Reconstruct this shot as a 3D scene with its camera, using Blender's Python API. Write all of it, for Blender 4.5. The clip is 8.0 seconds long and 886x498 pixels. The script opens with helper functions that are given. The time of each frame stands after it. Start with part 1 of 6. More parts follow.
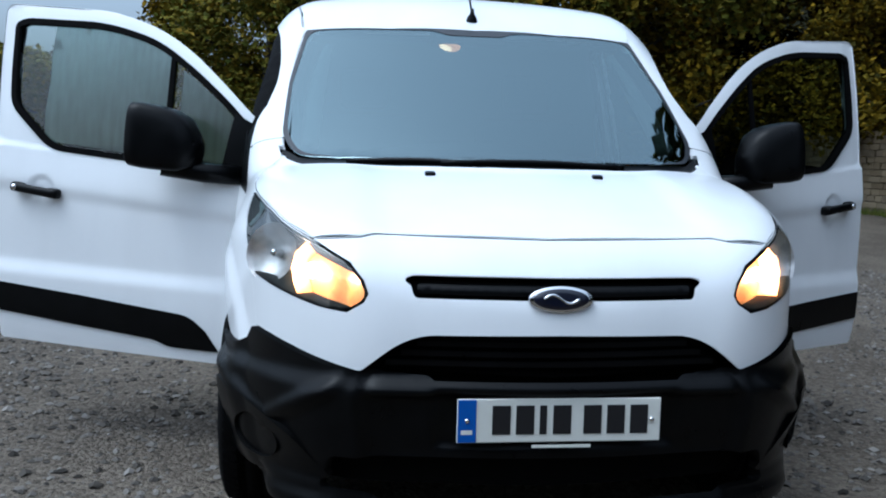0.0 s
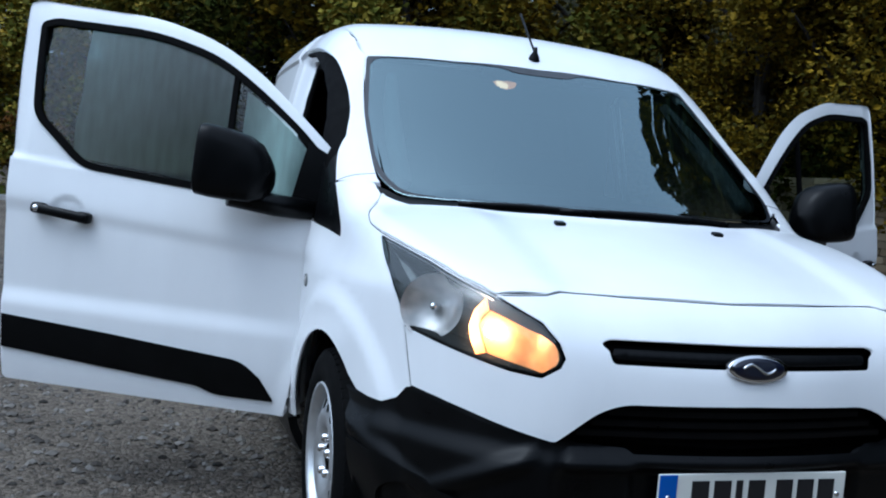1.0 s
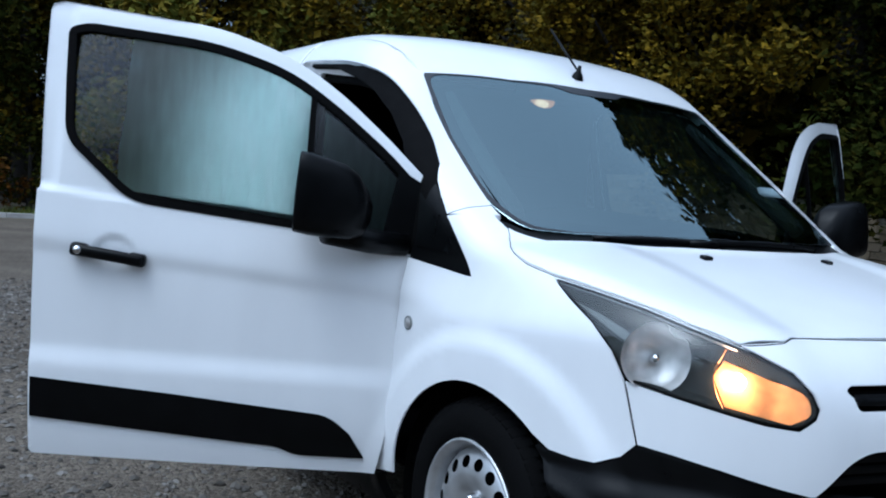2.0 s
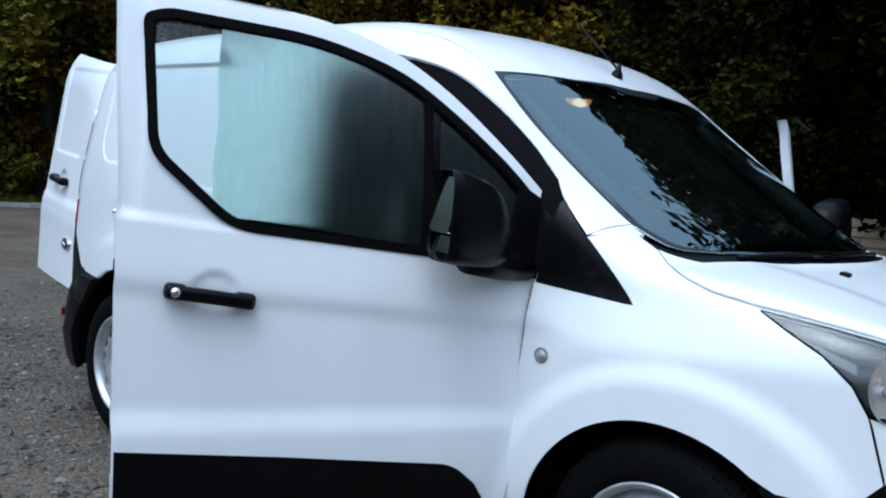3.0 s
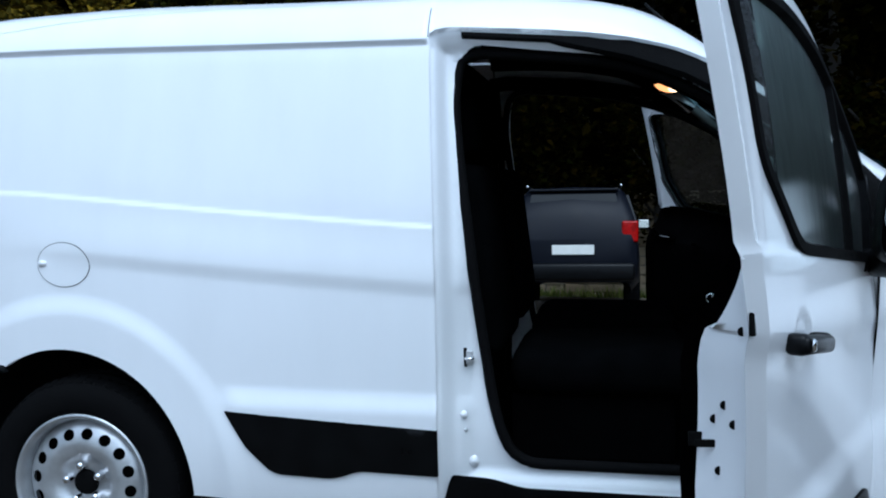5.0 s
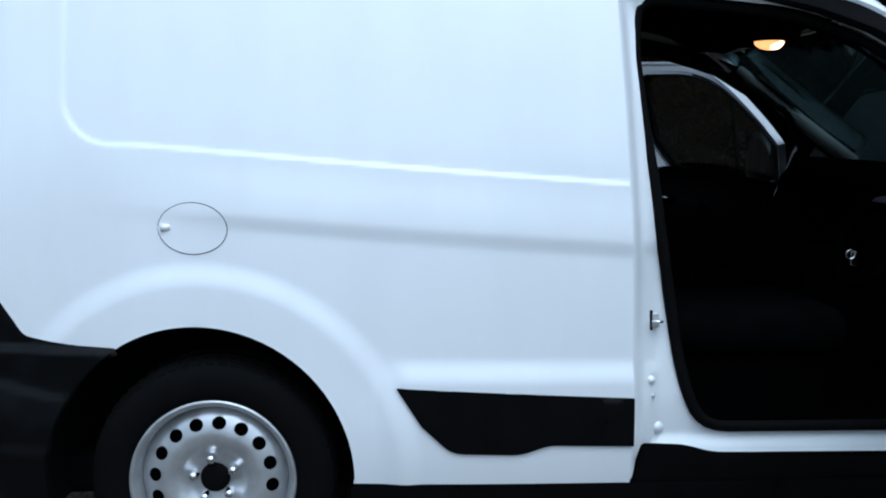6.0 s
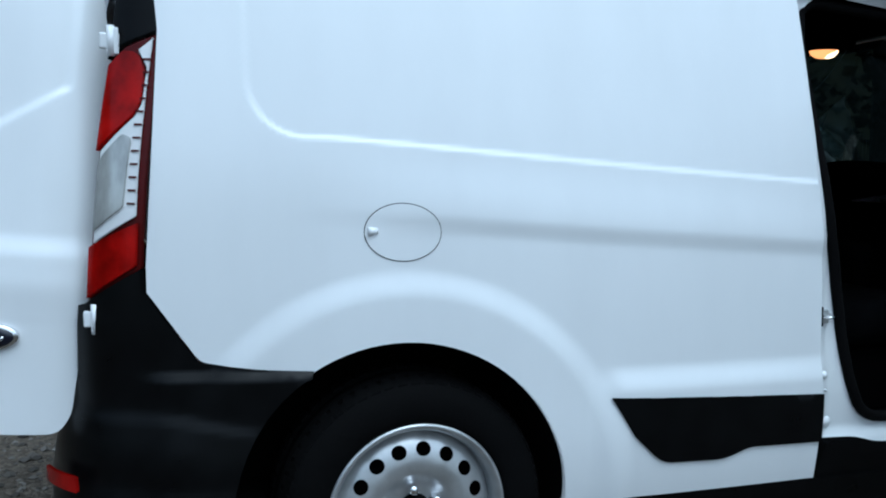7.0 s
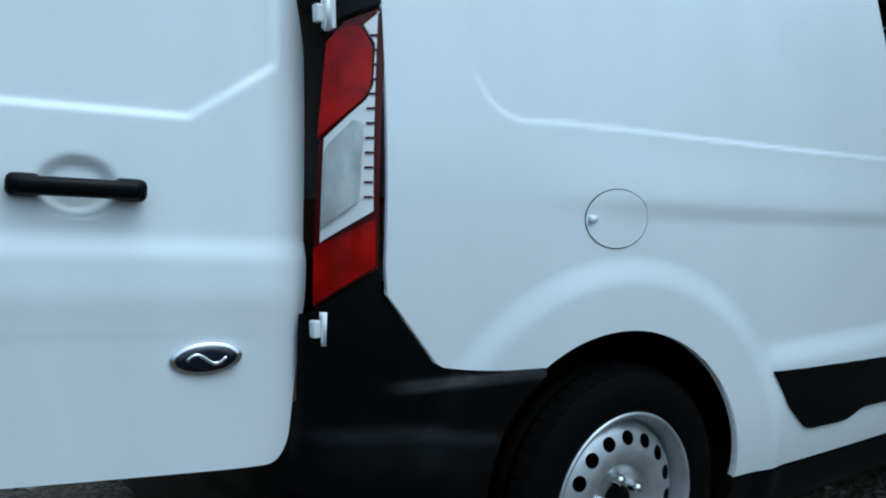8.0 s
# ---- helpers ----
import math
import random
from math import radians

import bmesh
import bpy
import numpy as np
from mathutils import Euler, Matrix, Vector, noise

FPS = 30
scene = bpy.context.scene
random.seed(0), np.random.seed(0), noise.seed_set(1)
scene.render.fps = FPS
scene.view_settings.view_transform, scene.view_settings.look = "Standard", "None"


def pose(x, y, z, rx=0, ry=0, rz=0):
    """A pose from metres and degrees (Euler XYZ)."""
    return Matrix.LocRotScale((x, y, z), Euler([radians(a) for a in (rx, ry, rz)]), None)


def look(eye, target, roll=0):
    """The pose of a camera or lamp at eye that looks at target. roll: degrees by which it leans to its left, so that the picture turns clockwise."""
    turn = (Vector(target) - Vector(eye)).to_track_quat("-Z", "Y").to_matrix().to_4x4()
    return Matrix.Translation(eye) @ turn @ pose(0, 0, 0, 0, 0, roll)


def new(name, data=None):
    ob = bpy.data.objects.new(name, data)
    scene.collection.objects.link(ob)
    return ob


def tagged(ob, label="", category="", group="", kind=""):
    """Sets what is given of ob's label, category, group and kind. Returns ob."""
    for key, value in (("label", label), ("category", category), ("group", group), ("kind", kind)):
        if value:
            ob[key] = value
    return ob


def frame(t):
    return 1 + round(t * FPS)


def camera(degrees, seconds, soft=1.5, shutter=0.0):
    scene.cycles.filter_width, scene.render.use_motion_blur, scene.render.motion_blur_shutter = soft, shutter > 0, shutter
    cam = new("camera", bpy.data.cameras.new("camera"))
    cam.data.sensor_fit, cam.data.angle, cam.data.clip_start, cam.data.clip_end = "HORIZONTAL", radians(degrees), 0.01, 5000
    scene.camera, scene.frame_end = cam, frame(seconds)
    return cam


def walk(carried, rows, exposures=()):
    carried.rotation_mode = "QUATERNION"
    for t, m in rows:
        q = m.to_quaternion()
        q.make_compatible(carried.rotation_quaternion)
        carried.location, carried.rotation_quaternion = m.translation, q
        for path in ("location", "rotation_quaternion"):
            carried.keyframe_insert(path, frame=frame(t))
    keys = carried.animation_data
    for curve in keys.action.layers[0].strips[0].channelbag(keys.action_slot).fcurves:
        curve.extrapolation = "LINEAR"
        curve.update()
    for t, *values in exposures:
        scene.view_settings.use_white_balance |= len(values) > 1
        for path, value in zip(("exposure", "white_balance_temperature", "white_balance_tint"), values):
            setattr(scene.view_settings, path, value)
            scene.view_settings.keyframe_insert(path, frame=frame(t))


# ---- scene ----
cam = camera(50.4, 8.0, soft=2.0, shutter=0.0)
PATH = [
    (0, (-0.592, -2.239, 1.094), (-0.339, -0.265, 0.901), 1.4),
    (0.5, (-0.956, -2.04, 1.097), (-0.545, -0.09, 0.935), 2.4),
    (1, (-1.409, -1.872, 1.123), (-0.814, 0.033, 0.992), 4.6),
    (1.5, (-1.843, -1.587, 1.136), (-1.0, 0.222, 1.012), 5.2),
    (2, (-2.29, -1.23, 1.163), (-1.253, 0.476, 1.054), 4.0),
    (2.2, (-2.481, -1.072, 1.202), (-1.352, 0.574, 1.081), 4.2),
    (3.3, (-3.054, -0.009, 1.234), (-1.453, 1.183, 1.104), 3.1),
    (3.5, (-3.131, 0.187, 1.221), (-1.439, 1.246, 1.094), 2.3),
    (4, (-3.312, 0.749, 1.219), (-1.513, 1.604, 1.036), -2.8),
    (4.3, (-3.442, 1.101, 1.241), (-1.568, 1.773, 1.052), -3.7),
    (4.5, (-3.473, 1.334, 1.241), (-1.562, 1.895, 1.057), -3.2),
    (4.7, (-3.483, 1.588, 1.236), (-1.552, 2.086, 1.089), -2.6),
    (5.8, (-3.416, 2.834, 1.223), (-1.43, 2.749, 1.002), 1.1),
    (6, (-3.353, 3.06, 1.218), (-1.368, 2.959, 0.999), -0.6),
    (6.5, (-3.234, 3.615, 1.193), (-1.284, 3.213, 1.002), 0.7),
    (7, (-2.983, 4.176, 1.186), (-1.092, 3.557, 0.989), -0.2),
    (7.5, (-2.748, 4.697, 1.201), (-0.98, 3.788, 0.983), 0.6),
    (8, (-2.403, 5.126, 1.195), (-0.773, 3.991, 0.963), -0.8),
]
walk(cam, [(t, look(eye, target, roll)) for t, eye, target, roll in PATH],
     exposures=[(0, 0.48, 5080, 2), (1.0, 0.36, 4980, 3), (2.0, 0.31, 4960, 3), (3.4, 0.44, 5060, 2), (4.0, 0.50, 5000, 2), (4.5, 0.30, 4920, 1), (4.8, 0.27, 4880, 1), (6.0, 0.24, 4990, 0), (7.0, 0.04, 4930, -4), (8, -0.24, 4800, -9)])

# ---- world and light: an overcast dusk, open sky towards the front ----
world = bpy.data.worlds.new("overcast_sky")
scene.world = world
world.use_nodes = True
wn = world.node_tree.nodes
sky = wn.new("ShaderNodeTexSky")
sky.sky_type, sky.sun_disc = "NISHITA", False
sky.sun_elevation, sky.sun_rotation = radians(64), radians(252)
sky.air_density, sky.dust_density, sky.ozone_density = 1.0, 6.0, 2.0
wn["Background"].inputs["Strength"].default_value = 0.15
haze = wn.new("ShaderNodeHueSaturation")
haze.inputs["Saturation"].default_value = 0.50
world.node_tree.links.new(sky.outputs[0], haze.inputs["Color"])
world.node_tree.links.new(haze.outputs[0], wn["Background"].inputs["Color"])
sun = new("sun", bpy.data.lights.new("sun", "SUN"))
sun.data.energy, sun.data.angle, sun.data.color = 0.90, radians(178), (1.0, 0.98, 0.96)
sun.matrix_world = look((-6, -16, 25), (0, 2, 0))


# ---- materials ----
def material(name, colour, rough=0.5, metal=0.0, coat=0.0, vary=0.0, scale=6.0, bump=0.0, bump_scale=60.0, emit=None, power=0.0, stretch=(1, 1, 1), spread=0.0, shine=0.5):
    """A procedural material: a base colour with soft stains at one scale, roughness wear and fine relief at another."""
    m = bpy.data.materials.new(name)
    m.use_nodes = True
    nt = m.node_tree
    b = nt.nodes["Principled BSDF"]
    b.inputs["Base Color"].default_value = (*colour, 1)
    b.inputs["Roughness"].default_value, b.inputs["Metallic"].default_value = rough, metal
    b.inputs["Coat Weight"].default_value, b.inputs["Coat Roughness"].default_value = coat, 0.08
    b.inputs["Specular IOR Level"].default_value = shine
    tc = nt.nodes.new("ShaderNodeTexCoord")
    mp = nt.nodes.new("ShaderNodeMapping")
    mp.inputs["Scale"].default_value = stretch
    nt.links.new(tc.outputs["Object"], mp.inputs["Vector"])
    if vary > 0:
        n1 = nt.nodes.new("ShaderNodeTexNoise")
        n1.inputs["Scale"].default_value, n1.inputs["Detail"].default_value = scale, 6
        nt.links.new(mp.outputs[0], n1.inputs["Vector"])
        hsv = nt.nodes.new("ShaderNodeHueSaturation")
        hsv.inputs["Color"].default_value = (*colour, 1)
        mr = nt.nodes.new("ShaderNodeMapRange")
        mr.inputs["From Min"].default_value, mr.inputs["From Max"].default_value = 0.3, 0.7
        mr.inputs["To Min"].default_value, mr.inputs["To Max"].default_value = 1 - vary, 1 + vary * 0.6
        nt.links.new(n1.outputs[0], mr.inputs["Value"])
        last = mr.outputs[0]
        if spread > 0:
            oi = nt.nodes.new("ShaderNodeObjectInfo")
            mr2 = nt.nodes.new("ShaderNodeMapRange")
            mr2.inputs["To Min"].default_value, mr2.inputs["To Max"].default_value = 1 - spread, 1 + spread
            nt.links.new(oi.outputs["Random"], mr2.inputs["Value"])
            mu = nt.nodes.new("ShaderNodeMath")
            mu.operation = "MULTIPLY"
            nt.links.new(last, mu.inputs[0]), nt.links.new(mr2.outputs[0], mu.inputs[1])
            last = mu.outputs[0]
        nt.links.new(last, hsv.inputs["Value"])
        nt.links.new(hsv.outputs[0], b.inputs["Base Color"])
        mr3 = nt.nodes.new("ShaderNodeMapRange")
        mr3.inputs["To Min"].default_value, mr3.inputs["To Max"].default_value = max(0.02, rough * 0.75), min(1, rough * 1.25)
        nt.links.new(n1.outputs[0], mr3.inputs["Value"])
        nt.links.new(mr3.outputs[0], b.inputs["Roughness"])
    if bump > 0:
        n2 = nt.nodes.new("ShaderNodeTexNoise")
        n2.inputs["Scale"].default_value, n2.inputs["Detail"].default_value = bump_scale, 4
        nt.links.new(mp.outputs[0], n2.inputs["Vector"])
        bp = nt.nodes.new("ShaderNodeBump")
        bp.inputs["Strength"].default_value, bp.inputs["Distance"].default_value = bump, 0.01
        nt.links.new(n2.outputs[0], bp.inputs["Height"])
        nt.links.new(bp.outputs[0], b.inputs["Normal"])
    if emit:
        b.inputs["Emission Color"].default_value, b.inputs["Emission Strength"].default_value = (*emit, 1), power
    return m


def glass_material(name, tint, rough=0.0, mirror=0.09, sheen=(1, 1, 1)):
    """A thin pane: clear, with a mirror part that grows towards grazing (alike from both sides)."""
    m = bpy.data.materials.new(name)
    m.use_nodes = True
    nt = m.node_tree
    nt.nodes.remove(nt.nodes["Principled BSDF"])
    out = nt.nodes["Material Output"]
    clear, gloss, mix, lw, pw, ma = (nt.nodes.new(k) for k in ("ShaderNodeBsdfTransparent", "ShaderNodeBsdfGlossy", "ShaderNodeMixShader", "ShaderNodeLayerWeight", "ShaderNodeMath", "ShaderNodeMath"))
    clear.inputs["Color"].default_value = (*tint, 1)
    gloss.inputs["Roughness"].default_value = rough
    gloss.inputs["Color"].default_value = (*sheen, 1)
    lw.inputs["Blend"].default_value = 0.5
    pw.operation, ma.operation = "POWER", "MULTIPLY_ADD"
    pw.inputs[1].default_value = 5.0
    ma.inputs[1].default_value, ma.inputs[2].default_value = 1 - mirror, mirror
    nt.links.new(lw.outputs["Facing"], pw.inputs[0]), nt.links.new(pw.outputs[0], ma.inputs[0]), nt.links.new(ma.outputs[0], mix.inputs[0])
    nt.links.new(clear.outputs[0], mix.inputs[1]), nt.links.new(gloss.outputs[0], mix.inputs[2])
    nt.links.new(mix.outputs[0], out.inputs["Surface"])
    return m


WHITE = material("white_paint", (0.80, 0.81, 0.82), 0.32, coat=0.6, vary=0.035, scale=5, stretch=(1, 1, 0.25))
BLACK = material("black_plastic", (0.0024, 0.0026, 0.003), 0.30, vary=0.3, scale=14, bump=0.05, bump_scale=400, shine=0.13)
GAP = material("dark_gap", (0.003, 0.003, 0.003), 0.9, shine=0.05)
RUBBER = material("black_rubber", (0.0028, 0.0028, 0.0030), 0.8, vary=0.3, scale=20, bump=0.2, bump_scale=150, shine=0.06)
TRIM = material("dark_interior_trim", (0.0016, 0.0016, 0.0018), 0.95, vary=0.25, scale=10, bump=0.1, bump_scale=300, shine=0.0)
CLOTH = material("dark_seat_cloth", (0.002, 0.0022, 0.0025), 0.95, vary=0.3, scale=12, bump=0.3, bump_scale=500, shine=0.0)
STEEL = material("silver_wheel_steel", (0.56, 0.57, 0.58), 0.38, metal=0.75, vary=0.16, scale=18, bump=0.05, bump_scale=80)
CHROME = material("chrome", (0.75, 0.75, 0.76), 0.15, metal=1.0)
GLASS = glass_material("window_glass", (0.42, 0.50, 0.47), 0.0, 0.025)
SCREEN = glass_material("windscreen_glass", (0.24, 0.30, 0.30), 0.015, 0.235, (0.74, 0.94, 1.0))
GLASS_WET = glass_material("side_glass", (0.70, 0.79, 0.77), 0.22, 0.05)


def mist_material(name, amount, streak, shares=(0.10, 0.15), blur=0.38):
    """Fine drops on glass: mostly blurs what lies behind, scatters a little (shares: thrown back, spread through), thinned by run-down streaks."""
    m = bpy.data.materials.new(name)
    m.use_nodes = True
    nt = m.node_tree
    nt.nodes.remove(nt.nodes["Principled BSDF"])
    out = nt.nodes["Material Output"]
    clear, dif, tra, ref, m1, m2, mix = (nt.nodes.new(k) for k in ("ShaderNodeBsdfTransparent", "ShaderNodeBsdfDiffuse", "ShaderNodeBsdfTranslucent", "ShaderNodeBsdfRefraction", "ShaderNodeMixShader", "ShaderNodeMixShader", "ShaderNodeMixShader"))
    for k in (dif, tra, ref):
        k.inputs["Color"].default_value = (0.82, 0.92, 0.89, 1)
    ref.inputs["IOR"].default_value, ref.inputs["Roughness"].default_value = 1.2, blur
    tc, mp, n1, n2, mr, mu = (nt.nodes.new(k) for k in ("ShaderNodeTexCoord", "ShaderNodeMapping", "ShaderNodeTexNoise", "ShaderNodeTexNoise", "ShaderNodeMapRange", "ShaderNodeMath"))
    mp.inputs["Scale"].default_value = (streak, streak, 1.2)
    n1.inputs["Scale"].default_value, n1.inputs["Detail"].default_value = 3.0, 5
    n2.inputs["Scale"].default_value, n2.inputs["Detail"].default_value = 6.0, 4
    nt.links.new(tc.outputs["Object"], mp.inputs["Vector"]), nt.links.new(mp.outputs[0], n1.inputs["Vector"]), nt.links.new(tc.outputs["Object"], n2.inputs["Vector"])
    mu.operation = "ADD"
    nt.links.new(n1.outputs[0], mu.inputs[0]), nt.links.new(n2.outputs[0], mu.inputs[1])
    mr.inputs["From Min"].default_value, mr.inputs["From Max"].default_value = 0.72, 1.3
    mr.inputs["To Min"].default_value, mr.inputs["To Max"].default_value = amount * 0.75, min(1.0, amount * 1.2)
    nt.links.new(mu.outputs[0], mr.inputs["Value"])
    m1.inputs[0].default_value, m2.inputs[0].default_value = shares[0], shares[1]
    nt.links.new(ref.outputs[0], m1.inputs[1]), nt.links.new(dif.outputs[0], m1.inputs[2])
    nt.links.new(m1.outputs[0], m2.inputs[1]), nt.links.new(tra.outputs[0], m2.inputs[2])
    nt.links.new(mr.outputs[0], mix.inputs[0]), nt.links.new(clear.outputs[0], mix.inputs[1]), nt.links.new(m2.outputs[0], mix.inputs[2])
    nt.links.new(mix.outputs[0], out.inputs["Surface"])
    return m


MIST = mist_material("glass_mist", 0.95, 14, (0.010, 0.022), 0.50)
MIST_SCREEN = mist_material("screen_mist", 0.045, 2, (0.7, 0.0))
# pale film that stands in for bright sky reflected in the headlamp lens
SHEEN_LENS = mist_material("lens_sheen", 0.06, 1, (0.75, 0.2))
FRIT = material("screen_print", (0.012, 0.014, 0.018), 0.3)
RED_DARK = material("dark_red_plastic", (0.06, 0.001, 0.001), 0.25, coat=0.1, shine=0.2)
MIRROR = material("mirror_glass", (0.78, 0.80, 0.76), 0.07, metal=1.0, vary=0.06, scale=9)
PALE = material("pale_trim", (0.20, 0.21, 0.205), 0.8, vary=0.1, scale=10)


# ---- small geometry kit ----
from mathutils.geometry import delaunay_2d_cdt


def part(name, mesh, mat, parent=None, label=""):
    ob = new(name, mesh)
    if mat is not None:
        mesh.materials.clear()
        mesh.materials.append(mat)
    if parent is not None and parent.get("shaped"):
        settle(mesh)
        ob["shaped"] = True
    if parent is not None:
        ob.parent = parent
        ob.matrix_parent_inverse = Matrix.Translation(-world_of(parent))
    return tagged(ob, label)


def world_of(ob):
    p = Vector(ob.location)
    return p


def mesh_of(verts, faces, smooth=True, name="m"):
    me = bpy.data.meshes.new(name)
    me.from_pydata([tuple(v) for v in verts], [], [tuple(f) for f in faces])
    me.validate()
    me.polygons.foreach_set("use_smooth", [smooth] * len(me.polygons))
    me.update()
    return me


def from_bm(bm, smooth=False):
    me = bpy.data.meshes.new("m")
    bm.normal_update()
    bm.to_mesh(me)
    bm.free()
    me.polygons.foreach_set("use_smooth", [smooth] * len(me.polygons))
    return me


def box(x0, x1, y0, y1, z0, z1, bevel=0.0, m=None, seg=2, smooth=False):
    bm = bmesh.new()
    bmesh.ops.create_cube(bm, size=1)
    bmesh.ops.scale(bm, vec=(x1 - x0, y1 - y0, z1 - z0), verts=bm.verts)
    bmesh.ops.translate(bm, vec=((x0 + x1) / 2, (y0 + y1) / 2, (z0 + z1) / 2), verts=bm.verts)
    if bevel:
        bmesh.ops.bevel(bm, geom=bm.edges, offset=bevel, segments=seg, affect="EDGES", profile=0.5)
    if m is not None:
        bmesh.ops.transform(bm, matrix=m, verts=bm.verts)
    return from_bm(bm, smooth)


def tube(points, radius, sides=10, closed=False, radii=None):
    """A round bar along points."""
    pts = [Vector(p) for p in points]
    n = len(pts)
    verts, faces = [], []
    up = Vector((0, 0, 1))
    for i, p in enumerate(pts):
        d = (pts[(i + 1) % n] - pts[i - 1]) if closed else (pts[min(i + 1, n - 1)] - pts[max(i - 1, 0)])
        d.normalize()
        u = d.cross(up)
        if u.length < 1e-3:
            u = d.cross(Vector((1, 0, 0)))
        u.normalize()
        w = u.cross(d)
        r = radii[i] if radii else radius
        for k in range(sides):
            a = 2 * math.pi * k / sides
            verts.append(p + (u * math.cos(a) + w * math.sin(a)) * r)
    for i in range(n if closed else n - 1):
        for k in range(sides):
            a, b = i * sides, ((i + 1) % n) * sides
            faces.append((a + k, a + (k + 1) % sides, b + (k + 1) % sides, b + k))
    if not closed:
        faces += [tuple(range(sides))[::-1], tuple(range((n - 1) * sides, n * sides))]
    return mesh_of(verts, faces)


def lathe(profile, centre, axis=(1, 0, 0), steps=48, a0=0.0, a1=360.0):
    """Turns a profile of (along, radius) round an axis through centre."""
    ax = Vector(axis).normalized()
    u = ax.cross(Vector((0, 0, 1)))
    u = u.normalized() if u.length > 1e-3 else Vector((1, 0, 0))
    w = ax.cross(u)
    verts, faces, n = [], [], len(profile)
    full = abs(a1 - a0) > 359.9
    cols = steps if full else steps + 1
    for k in range(cols):
        a = radians(a0 + (a1 - a0) * k / steps)
        for h, r in profile:
            verts.append(Vector(centre) + ax * h + (u * math.cos(a) + w * math.sin(a)) * r)
    for k in range(steps):
        b = ((k + 1) % cols) * n
        for i in range(n - 1):
            faces.append((k * n + i, k * n + i + 1, b + i + 1, b + i))
    return mesh_of(verts, faces)


def spline(xs, ys):
    """A smooth curve through a few knots."""
    xs, ys = np.array(xs, float), np.array(ys, float)
    d = np.diff(ys) / np.diff(xs)
    m = np.empty_like(ys)
    m[0], m[-1] = d[0], d[-1]
    h = np.diff(xs)
    m[1:-1] = (d[:-1] * h[1:] + d[1:] * h[:-1]) / (h[1:] + h[:-1])
    m[1:-1] = np.where(d[:-1] * d[1:] <= 0, 0, m[1:-1])

    def at(x):
        x = np.clip(np.asarray(x, float), xs[0], xs[-1])
        i = np.clip(np.searchsorted(xs, x) - 1, 0, len(xs) - 2)
        t = (x - xs[i]) / h[i]
        return ((1 + 2 * t) * (1 - t) ** 2) * ys[i] + t * (1 - t) ** 2 * h[i] * m[i] + t * t * (3 - 2 * t) * ys[i + 1] + t * t * (t - 1) * h[i] * m[i + 1]
    return at


def smax(a, b, k):
    h = np.maximum(k - np.abs(a - b), 0) / k
    return np.maximum(a, b) + h * h * k / 4


def smin(a, b, k):
    return -smax(-a, -b, k)


def step(e0, e1, v):
    t = np.clip((v - e0) / (e1 - e0), 0, 1)
    return t * t * (3 - 2 * t)

# ---- the van's skin: one closed form, out of which the panels are cut ----
side_bulge = spline([0.10, 0.2, 0.33, 0.45, 0.60, 0.90, 1.13, 1.40, 1.65, 1.95], [0.80, 0.865, 0.898, 0.914, 0.918, 0.914, 0.899, 0.857, 0.805, 0.73])
side_taper = spline([-0.1, 0.0, 0.1, 0.2, 0.3, 0.45, 0.7, 0.9, 1.25, 1.7, 2.5, 3.1, 3.6, 4.0, 4.16, 4.3, 4.6],
                    [0.55, 0.45, 0.36, 0.28, 0.21, 0.135, 0.06, 0.035, 0.016, 0.002, 0.0, 0.008, 0.036, 0.08, 0.105, 0.13, 0.20])
nose = spline([0.1, 0.25, 0.34, 0.42, 0.55, 0.65, 0.74, 0.80, 0.88, 1.0, 1.3], [0.12, 0.07, 0.035, 0.02, 0.015, 0.022, 0.040, 0.060, 0.105, 0.2, 0.5])
hood_rise = spline([-0.2, 0.05, 0.1, 0.2, 0.3, 0.5, 0.72, 0.95, 1.2], [0.62, 0.80, 0.845, 0.90, 0.94, 1.008, 1.072, 1.125, 1.17])
roof_rise = spline([0.8, 1.3, 1.51, 1.57, 1.8, 2.0, 2.2, 2.8, 3.6, 4.1, 4.4], [1.30, 1.565, 1.668, 1.698, 1.793, 1.832, 1.848, 1.852, 1.845, 1.815, 1.77])


